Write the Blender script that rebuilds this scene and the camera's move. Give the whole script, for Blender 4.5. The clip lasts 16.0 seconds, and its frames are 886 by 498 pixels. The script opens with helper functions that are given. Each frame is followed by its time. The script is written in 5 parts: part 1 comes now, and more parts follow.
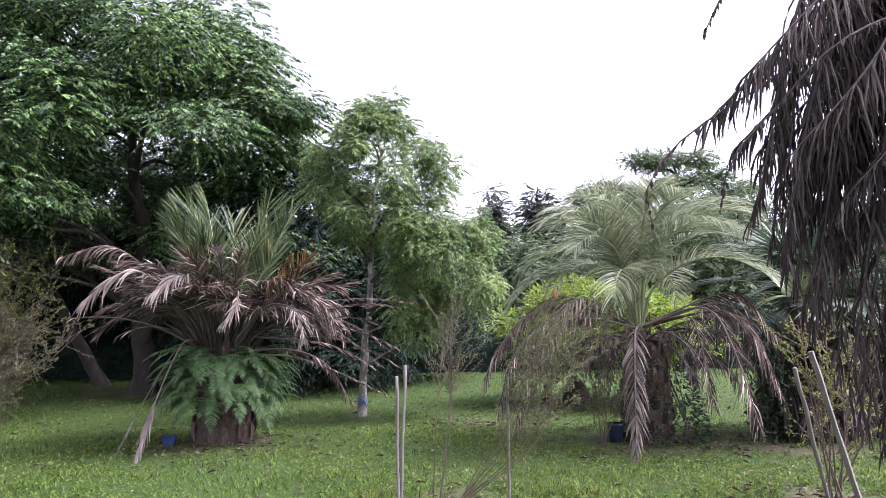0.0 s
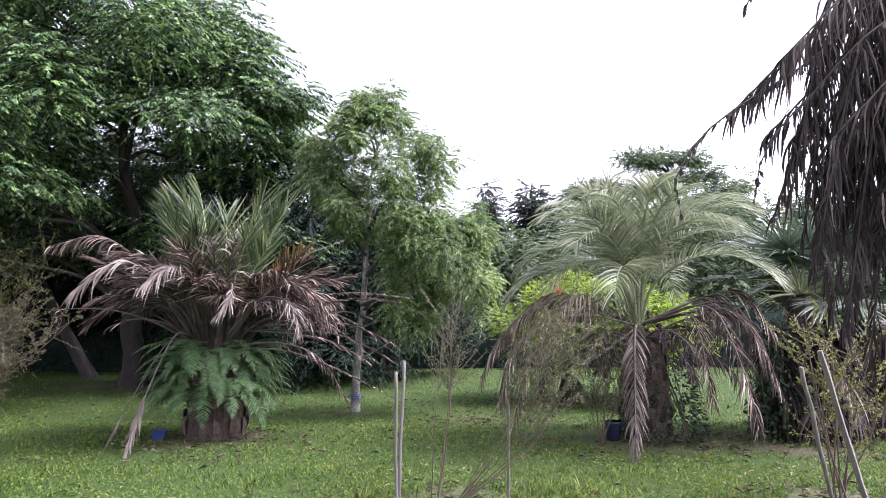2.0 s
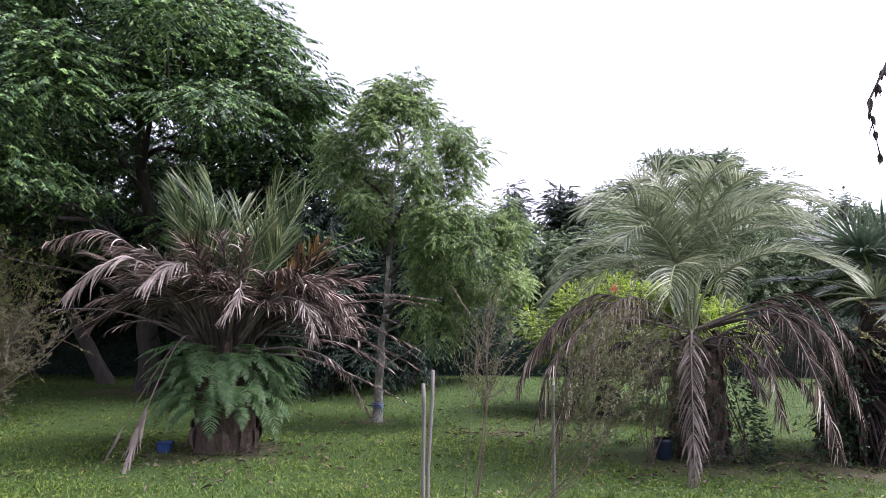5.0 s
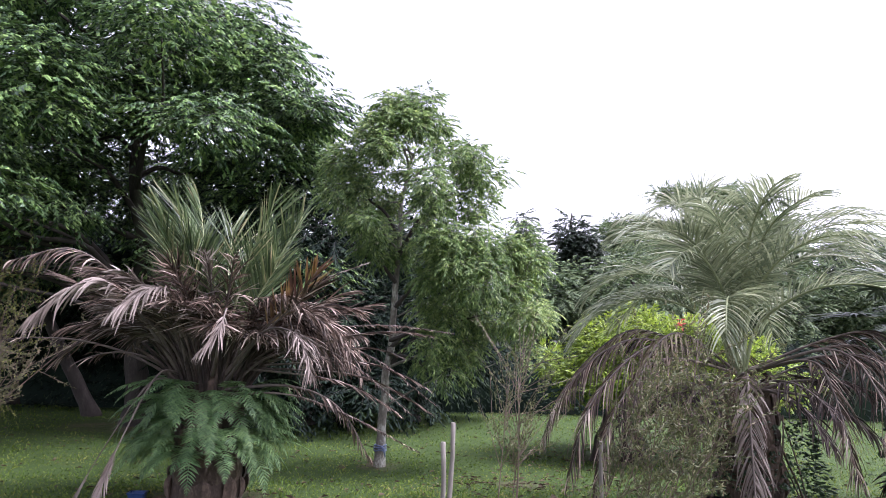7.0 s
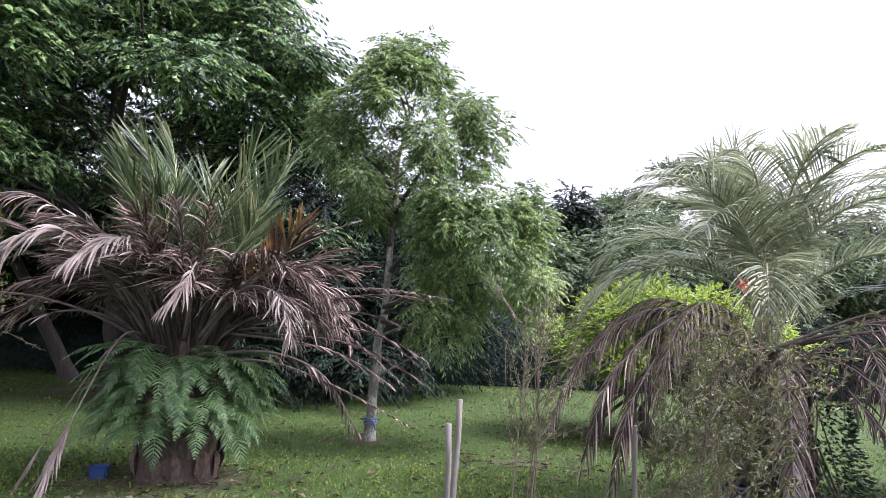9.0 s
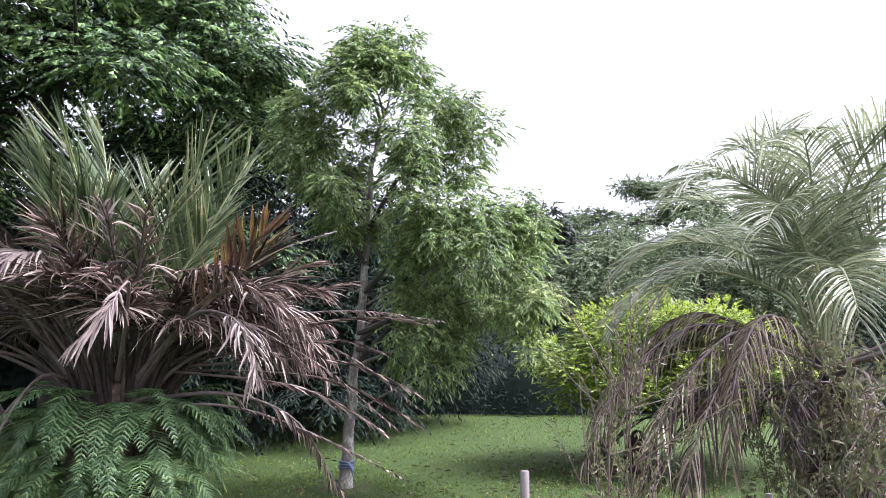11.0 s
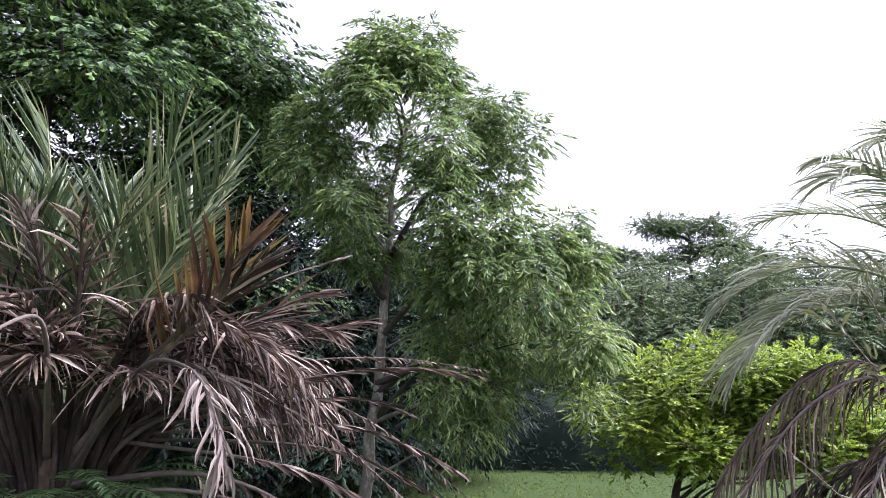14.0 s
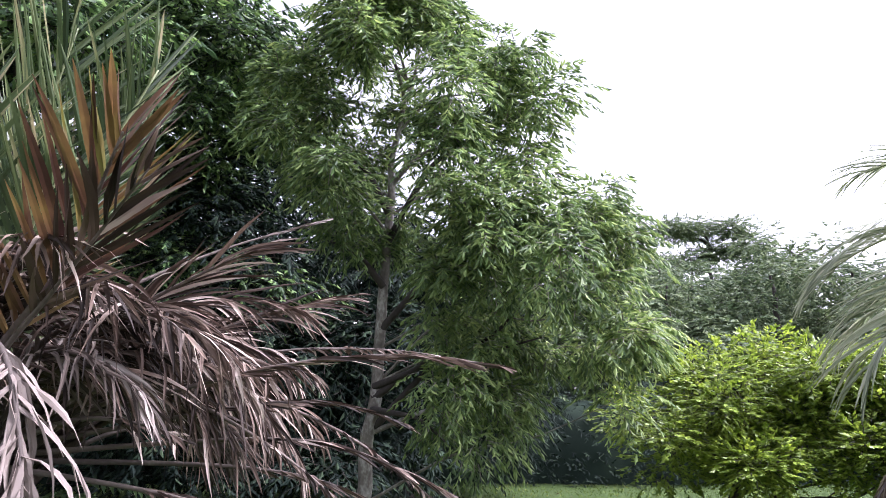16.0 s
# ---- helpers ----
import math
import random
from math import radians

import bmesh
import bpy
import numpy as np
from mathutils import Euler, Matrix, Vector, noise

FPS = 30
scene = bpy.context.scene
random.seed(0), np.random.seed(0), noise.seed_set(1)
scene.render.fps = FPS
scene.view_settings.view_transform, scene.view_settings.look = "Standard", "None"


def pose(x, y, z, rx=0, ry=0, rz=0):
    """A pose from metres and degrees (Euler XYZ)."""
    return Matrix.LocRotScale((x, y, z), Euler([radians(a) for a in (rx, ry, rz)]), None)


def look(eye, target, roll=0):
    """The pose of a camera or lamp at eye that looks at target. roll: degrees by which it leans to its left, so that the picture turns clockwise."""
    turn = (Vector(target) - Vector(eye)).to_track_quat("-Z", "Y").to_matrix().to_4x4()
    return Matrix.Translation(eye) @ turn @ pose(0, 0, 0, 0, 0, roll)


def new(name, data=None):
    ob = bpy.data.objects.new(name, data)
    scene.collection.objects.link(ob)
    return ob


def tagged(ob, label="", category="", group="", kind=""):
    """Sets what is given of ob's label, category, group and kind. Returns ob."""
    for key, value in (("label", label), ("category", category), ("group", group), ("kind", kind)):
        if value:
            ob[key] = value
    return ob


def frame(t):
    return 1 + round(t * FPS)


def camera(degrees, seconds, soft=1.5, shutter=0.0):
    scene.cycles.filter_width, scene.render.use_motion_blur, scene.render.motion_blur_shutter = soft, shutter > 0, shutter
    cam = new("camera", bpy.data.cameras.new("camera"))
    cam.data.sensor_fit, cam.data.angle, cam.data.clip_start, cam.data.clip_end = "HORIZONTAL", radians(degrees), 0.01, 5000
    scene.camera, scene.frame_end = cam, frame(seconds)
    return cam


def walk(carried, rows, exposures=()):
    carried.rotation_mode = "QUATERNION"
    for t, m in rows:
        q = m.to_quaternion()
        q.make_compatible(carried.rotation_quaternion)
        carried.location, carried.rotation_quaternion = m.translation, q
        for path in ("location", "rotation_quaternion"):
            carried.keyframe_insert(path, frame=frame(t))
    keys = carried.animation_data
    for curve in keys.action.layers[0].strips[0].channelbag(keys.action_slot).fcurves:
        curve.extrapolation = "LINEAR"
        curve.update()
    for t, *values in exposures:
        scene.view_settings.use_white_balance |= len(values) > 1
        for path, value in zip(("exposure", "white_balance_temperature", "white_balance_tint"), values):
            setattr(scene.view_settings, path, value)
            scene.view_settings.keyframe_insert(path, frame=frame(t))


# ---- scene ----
FOV = 68.0
# seconds, x, y, z, yaw, pitch, lean to the right
ROWS = [
    (0, -0.022, -0.015, 1.608, -0.35, 5.72, 0.80),
    (0.5, -0.005, 0.003, 1.608, 0.06, 5.63, 1.04),
    (1, -0.011, 0.011, 1.604, 0.07, 5.53, 0.93),
    (1.5, -0.036, 0.034, 1.600, 0.31, 5.41, 0.65),
    (2, -0.104, 0.121, 1.598, -1.11, 5.37, 0.18),
    (2.5, -0.218, 0.206, 1.603, -0.85, 5.20, 0.69),
    (3, -0.272, 0.280, 1.591, -0.88, 4.34, 0.03),
    (3.5, -0.241, 0.395, 1.597, 1.03, 7.16, -0.42),
    (4, -0.181, 0.545, 1.566, 1.59, 7.50, -0.49),
    (4.2, -0.172, 0.589, 1.554, 1.23, 5.94, 0.13),
    (6.3, -0.196, 1.432, 1.604, 0.47, 5.75, -0.95),
    (6.5, -0.213, 1.494, 1.602, 1.88, 5.38, -1.37),
    (7, -0.310, 1.747, 1.611, 1.27, 8.53, -1.00),
    (7.5, -0.332, 1.923, 1.582, -0.15, 6.55, -0.47),
    (8, -0.320, 2.108, 1.579, 1.32, 8.11, -0.64),
    (8.5, -0.320, 2.267, 1.553, 2.29, 6.27, -1.41),
    (8.7, -0.341, 2.341, 1.550, 1.61, 6.18, -1.84),
    (10.8, -0.648, 3.421, 1.579, -2.77, 6.70, -1.19),
    (11, -0.670, 3.521, 1.565, -2.77, 8.32, -0.45),
    (11.5, -0.717, 3.714, 1.549, -3.29, 5.13, -1.55),
    (12, -0.753, 3.947, 1.576, -0.38, 8.13, -2.10),
    (12.5, -0.759, 4.127, 1.577, -0.07, 4.13, -1.52),
    (13, -0.795, 4.343, 1.611, -1.61, 8.07, 0.33),
    (13.5, -0.808, 4.571, 1.641, -0.98, 10.36, 0.12),
    (14, -0.819, 4.825, 1.658, -1.50, 11.94, -0.52),
    (14.5, -0.895, 5.098, 1.635, -2.67, 11.67, 0.42),
    (15, -0.926, 5.381, 1.635, -4.47, 8.11, -0.04),
    (15.5, -0.853, 5.691, 1.640, -2.45, 13.65, -0.69),
    (16, -0.761, 5.958, 1.622, -0.42, 12.62, -0.39),
]


def eye_pose(x, y, z, yaw, pitch, lean):
    return pose(x, y, z, 0, 0, yaw) @ pose(0, 0, 0, 90 + pitch) @ pose(0, 0, 0, 0, 0, -lean)


cam = camera(FOV, 16.0, soft=0.45)
EXPOSURES = [(t, e + 0.11, 5850, 30) for t, e in ((0.0, 1.65), (2.5, 1.72), (3.5, 1.78), (4.0, 1.17), (6.5, 1.52), (7.5, 1.49), (8.5, 1.58), (11.0, 1.82), (12.0, 2.0), (12.5, 1.98), (13.5, 2.0), (14.0, 1.45), (15.0, 1.68), (15.5, 1.9), (16.0, 1.63))]
walk(cam, [(r[0], eye_pose(*r[1:])) for r in ROWS], EXPOSURES)

# ---- sky and sun: a bright overcast day ----
world = bpy.data.worlds.new("overcast_sky")
scene.world = world
world.use_nodes = True
wn, wl = world.node_tree.nodes, world.node_tree.links
sky = wn.new("ShaderNodeTexSky")
sky.sky_type = "NISHITA"
sky.sun_disc = False
sky.sun_elevation, sky.sun_rotation = radians(52), radians(92)
sky.dust_density, sky.air_density = 4.0, 1.0
grey = wn.new("ShaderNodeRGBToBW")
cloud = wn.new("ShaderNodeMix")
cloud.data_type = "RGBA"
cloud.inputs[0].default_value = 0.88
wl.new(sky.outputs[0], grey.inputs[0])
wl.new(sky.outputs[0], cloud.inputs[6])
wl.new(grey.outputs[0], cloud.inputs[7])
wl.new(cloud.outputs[2], wn["Background"].inputs[0])
wn["Background"].inputs[1].default_value = 0.21
sun_data = bpy.data.lights.new("sun", "SUN")
sun_data.energy, sun_data.angle, sun_data.color = 1.8, radians(24), (1.0, 0.97, 0.93)
sun = new("sun", sun_data)
sun.matrix_world = look((0, 0, 30), (-30 * 0.61, 30 * 0.06, 30 - 30 * 0.79))


# ---- materials ----
def shader(name):
    m = bpy.data.materials.new(name)
    m.use_nodes = True
    return m, m.node_tree.nodes, m.node_tree.links, m.node_tree.nodes["Principled BSDF"]


def ramp(n, stops):
    r = n.new("ShaderNodeValToRGB")
    while len(r.color_ramp.elements) < len(stops):
        r.color_ramp.elements.new(0.5)
    for e, (p, c) in zip(r.color_ramp.elements, stops):
        e.position, e.color = p, (*c, 1)
    return r


def coords(n, l, scale=1.0, detail=4.0, rough=0.6, kind="Object"):
    tc = n.new("ShaderNodeTexCoord")
    t = n.new("ShaderNodeTexNoise")
    t.inputs["Scale"].default_value, t.inputs["Detail"].default_value = scale, detail
    t.inputs["Roughness"].default_value = rough
    l.new(tc.outputs[kind], t.inputs["Vector"])
    return t


def muted(c, keep=0.93):
    g = 0.3 * c[0] + 0.6 * c[1] + 0.1 * c[2]
    return tuple(g + (v - g) * keep for v in c)


def leaf_material(name, stops, rough=0.5, through_light=0.35, patch=1.2, gloss=0.5):
    """Thin leaf: colour varies leaf by leaf and in patches; part of the light goes through."""
    m, n, l, p = shader(name)
    geo = n.new("ShaderNodeNewGeometry")
    no = coords(n, l, patch, 3)
    add = n.new("ShaderNodeMath")
    add.operation = "MULTIPLY_ADD"
    add.inputs[1].default_value = 0.85
    sub = n.new("ShaderNodeMath")
    sub.operation = "MULTIPLY_ADD"
    sub.inputs[1].default_value, sub.inputs[2].default_value = 1.0, -0.43
    l.new(no.outputs[0], sub.inputs[0])
    l.new(geo.outputs["Random Per Island"], add.inputs[0])
    l.new(sub.outputs[0], add.inputs[2])
    r = ramp(n, [(q, muted(c)) for q, c in stops])
    l.new(add.outputs[0], r.inputs[0])
    l.new(r.outputs[0], p.inputs["Base Color"])
    p.inputs["Roughness"].default_value = rough
    p.inputs["Specular IOR Level"].default_value = gloss
    tr = n.new("ShaderNodeBsdfTranslucent")
    hs = n.new("ShaderNodeHueSaturation")
    hs.inputs["Value"].default_value, hs.inputs["Saturation"].default_value = 1.2, 1.05
    hs.inputs["Hue"].default_value = 0.49
    l.new(r.outputs[0], hs.inputs["Color"])
    l.new(hs.outputs[0], tr.inputs["Color"])
    mix = n.new("ShaderNodeMixShader")
    mix.inputs[0].default_value = through_light
    l.new(p.outputs[0], mix.inputs[1])
    l.new(tr.outputs[0], mix.inputs[2])
    l.new(mix.outputs[0], n["Material Output"].inputs["Surface"])
    return m


def rough_material(name, stops, scale=6.0, rough=0.85, bump=0.4, stretch=(1, 1, 1), fine=40.0, vary=0.0):
    m, n, l, p = shader(name)
    tc = n.new("ShaderNodeTexCoord")
    mp = n.new("ShaderNodeMapping")
    mp.inputs["Scale"].default_value = stretch
    l.new(tc.outputs["Object"], mp.inputs["Vector"])
    a, b = n.new("ShaderNodeTexNoise"), n.new("ShaderNodeTexNoise")
    a.inputs["Scale"].default_value, a.inputs["Detail"].default_value = scale, 6
    b.inputs["Scale"].default_value, b.inputs["Detail"].default_value = fine, 5
    l.new(mp.outputs[0], a.inputs["Vector"])
    l.new(mp.outputs[0], b.inputs["Vector"])
    mx = n.new("ShaderNodeMix")
    mx.inputs[0].default_value = 0.4
    l.new(a.outputs[0], mx.inputs[2])
    l.new(b.outputs[0], mx.inputs[3])
    r = ramp(n, stops)
    l.new(mx.outputs[0], r.inputs[0])
    if vary:
        # each piece a little lighter or darker
        info, spread, tone = n.new("ShaderNodeObjectInfo"), n.new("ShaderNodeMapRange"), n.new("ShaderNodeHueSaturation")
        spread.inputs["To Min"].default_value, spread.inputs["To Max"].default_value = 1 - vary, 1 + vary
        l.new(info.outputs["Random"], spread.inputs["Value"])
        l.new(spread.outputs[0], tone.inputs["Value"])
        l.new(r.outputs[0], tone.inputs["Color"])
        l.new(tone.outputs[0], p.inputs["Base Color"])
    else:
        l.new(r.outputs[0], p.inputs["Base Color"])
    p.inputs["Roughness"].default_value = rough
    bp = n.new("ShaderNodeBump")
    bp.inputs["Strength"].default_value, bp.inputs["Distance"].default_value = bump, 0.02
    l.new(mx.outputs[0], bp.inputs["Height"])
    l.new(bp.outputs[0], p.inputs["Normal"])
    return m


LEAF_BIG = leaf_material("broad_dark_leaf", [(0.1, (0.012, 0.03, 0.014)), (0.4, (0.04, 0.088, 0.03)), (0.68, (0.115, 0.215, 0.06)), (1, (0.25, 0.39, 0.1))], 0.45, 0.28, 0.5, 0.4)
LEAF_YOUNG = leaf_material("drooping_green_leaf", [(0.1, (0.05, 0.095, 0.032)), (0.45, (0.125, 0.21, 0.062)), (0.8, (0.23, 0.335, 0.095)), (1, (0.37, 0.47, 0.15))], 0.45, 0.45, 0.8, 0.35)
LEAF_CITRUS = leaf_material("bright_citrus_leaf", [(0.1, (0.1, 0.16, 0.018)), (0.5, (0.2, 0.31, 0.026)), (1, (0.34, 0.46, 0.045))], 0.42, 0.42, 1.5)
# near-black: the shade under and behind the trees is put into this colour
LEAF_HEDGE_SHADE = leaf_material("hedge_leaf_shade_dark", [(0.1, (0.006, 0.012, 0.01)), (0.6, (0.015, 0.028, 0.02)), (1, (0.045, 0.075, 0.038))], 0.75, 0.15, 0.6, 0.1)
# paler, greyer green: distance haze is put into the leaf colour
LEAF_FAR = leaf_material("distant_leaf_haze_tone", [(0.1, (0.045, 0.078, 0.036)), (0.5, (0.09, 0.14, 0.06)), (1, (0.18, 0.24, 0.1))], 0.6, 0.3, 0.3, 0.3)
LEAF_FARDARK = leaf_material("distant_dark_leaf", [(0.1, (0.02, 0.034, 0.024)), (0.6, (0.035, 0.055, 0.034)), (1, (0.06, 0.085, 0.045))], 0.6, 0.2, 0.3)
LEAF_SHRUB = leaf_material("small_olive_leaf", [(0.1, (0.048, 0.064, 0.024)), (0.5, (0.095, 0.11, 0.042)), (0.85, (0.145, 0.15, 0.062)), (1, (0.21, 0.165, 0.095))], 0.6, 0.35, 2.0)
LEAF_LIME = leaf_material("lime_shrub_leaf", [(0.1, (0.075, 0.1, 0.02)), (0.5, (0.15, 0.175, 0.034)), (1, (0.27, 0.28, 0.07))], 0.55, 0.4, 2.0)
LEAF_DRYSHRUB = leaf_material("brownish_shrub_leaf", [(0.1, (0.06, 0.07, 0.03)), (0.5, (0.11, 0.115, 0.05)), (1, (0.2, 0.16, 0.1))], 0.7, 0.3, 2.0)
LEAF_VINE = leaf_material("glossy_vine_leaf", [(0.1, (0.012, 0.028, 0.013)), (0.6, (0.026, 0.055, 0.022)), (1, (0.045, 0.085, 0.03))], 0.5, 0.2, 2.0, 0.3)
FERN = leaf_material("fern_leaf", [(0.1, (0.045, 0.1, 0.036)), (0.5, (0.085, 0.168, 0.058)), (1, (0.16, 0.26, 0.09))], 0.45, 0.32, 2.0, 0.45)
PALM_GREEN = leaf_material("stiff_palm_leaf", [(0.1, (0.018, 0.036, 0.013)), (0.42, (0.056, 0.094, 0.034)), (0.78, (0.14, 0.185, 0.072)), (1, (0.35, 0.3, 0.16))], 0.38, 0.25, 2.0, 0.5)
PALM_PALE = leaf_material("glaucous_palm_leaf", [(0.1, (0.085, 0.115, 0.06)), (0.5, (0.19, 0.232, 0.125)), (1, (0.38, 0.41, 0.26))], 0.4, 0.33, 2.0, 0.5)
PALM_ORANGE = leaf_material("withering_palm_leaf", [(0.1, (0.055, 0.026, 0.018)), (0.35, (0.13, 0.07, 0.034)), (0.6, (0.22, 0.135, 0.045)), (0.85, (0.2, 0.2, 0.04)), (1, (0.34, 0.27, 0.17))], 0.5, 0.2, 6.0)
PALM_DEAD = leaf_material("dead_palm_leaf", [(0.1, (0.017, 0.0115, 0.0085)), (0.42, (0.066, 0.044, 0.032)), (0.7, (0.175, 0.124, 0.092)), (0.97, (0.55, 0.46, 0.385))], 0.65, 0.15, 1.6, 0.3)
PALM_PALEDEAD = leaf_material("bleached_palm_leaf", [(0.1, (0.05, 0.037, 0.03)), (0.42, (0.12, 0.094, 0.077)), (0.74, (0.28, 0.237, 0.205)), (1.0, (0.58, 0.535, 0.49))], 0.65, 0.15, 2.0, 0.3)
PALM_DARKDEAD = leaf_material("dark_dead_palm_leaf", [(0.1, (0.02, 0.014, 0.013)), (0.5, (0.05, 0.036, 0.033)), (1, (0.125, 0.096, 0.085))], 0.75, 0.15, 1.6, 0.3)
PALM_STRAW = leaf_material("straw_palm_leaf", [(0.1, (0.07, 0.052, 0.032)), (0.5, (0.15, 0.12, 0.075)), (1, (0.33, 0.28, 0.2))], 0.6, 0.25, 2.0, 0.3)
# dead leaf again, darkened so the colour holds the shade within the skirts
PALM_SKIRT_SHADE = leaf_material("shaded_dead_fan_leaf", [(0.1, (0.014, 0.009, 0.008)), (0.5, (0.036, 0.026, 0.022)), (1, (0.1, 0.076, 0.066))], 0.75, 0.12, 1.6, 0.2)
FAN_GREEN = leaf_material("fan_palm_leaf", [(0.1, (0.028, 0.052, 0.033)), (0.5, (0.06, 0.098, 0.058)), (1, (0.14, 0.17, 0.1))], 0.4, 0.2, 1.5, 0.5)
GRASS = leaf_material("lawn_grass", [(0.05, (0.025, 0.053, 0.005)), (0.4, (0.073, 0.132, 0.012)), (0.75, (0.127, 0.186, 0.024)), (1, (0.225, 0.225, 0.06))], 0.55, 0.35, 0.7, 0.2)
LITTER = leaf_material("dry_leaf_litter", [(0.1, (0.03, 0.02, 0.014)), (0.5, (0.085, 0.06, 0.04)), (1, (0.2, 0.155, 0.105))], 0.8, 0.1, 2.0, 0.2)
PETAL = leaf_material("red_flower_petal", [(0.0, (0.4, 0.06, 0.04)), (1, (0.6, 0.13, 0.09))], 0.5, 0.3, 5.0)
RACHIS_DEAD = rough_material("dead_frond_stalk", [(0.2, (0.045, 0.035, 0.029)), (0.6, (0.12, 0.097, 0.082)), (0.9, (0.27, 0.235, 0.205))], 9, 0.8, 0.5, vary=0.35)
STALK_BROWN = rough_material("brown_frond_stalk", [(0.25, (0.014, 0.01, 0.008)), (0.5, (0.05, 0.036, 0.029)), (0.7, (0.11, 0.083, 0.068)), (0.9, (0.22, 0.175, 0.15))], 11, 0.85, 0.9, (1, 1, 0.18), vary=0.5)
RACHIS_DARK = rough_material("dark_dead_stalk", [(0.2, (0.02, 0.015, 0.013)), (0.6, (0.06, 0.046, 0.04)), (0.9, (0.15, 0.125, 0.11))], 9, 0.8, 0.3)
RACHIS_GREEN = rough_material("green_frond_stalk", [(0.2, (0.13, 0.17, 0.07)), (0.8, (0.3, 0.33, 0.18))], 5, 0.5, 0.15)
BARK_DARK = rough_material("dark_bark", [(0.25, (0.016, 0.013, 0.011)), (0.6, (0.045, 0.038, 0.032)), (0.85, (0.12, 0.105, 0.09))], 5, 0.9, 0.8, (1, 1, 0.3))
BARK_PALE = rough_material("lichen_bark", [(0.3, (0.07, 0.06, 0.05)), (0.5, (0.16, 0.145, 0.12)), (0.62, (0.36, 0.36, 0.31)), (0.8, (0.5, 0.5, 0.44))], 7, 0.85, 0.5, (1, 1, 0.6))
TWIG = rough_material("brown_twig", [(0.2, (0.06, 0.042, 0.032)), (0.8, (0.17, 0.125, 0.095))], 12, 0.85, 0.2)
PALM_BOOT = rough_material("old_leaf_base", [(0.25, (0.02, 0.014, 0.01)), (0.5, (0.065, 0.045, 0.033)), (0.8, (0.17, 0.125, 0.092))], 9, 0.9, 0.9, (1, 1, 0.5), vary=0.6)
STAKE = rough_material("weathered_stake_wood", [(0.2, (0.068, 0.058, 0.05)), (0.55, (0.155, 0.14, 0.122)), (0.9, (0.29, 0.27, 0.24))], 6, 0.8, 0.3, (4, 4, 0.5))
STUMP = rough_material("charred_stump", [(0.2, (0.012, 0.01, 0.009)), (0.8, (0.06, 0.045, 0.035))], 8, 0.95, 0.8)
BLUE = rough_material("faded_blue_plastic", [(0.2, (0.01, 0.03, 0.1)), (0.8, (0.024, 0.065, 0.19))], 8, 0.45, 0.05)
NAVY = rough_material("dark_blue_plastic", [(0.2, (0.007, 0.012, 0.024)), (0.8, (0.018, 0.03, 0.062))], 8, 0.4, 0.05)
RIBBON = rough_material("blue_grey_ribbon", [(0.2, (0.06, 0.09, 0.18)), (0.8, (0.18, 0.22, 0.32))], 14, 0.6, 0.2)


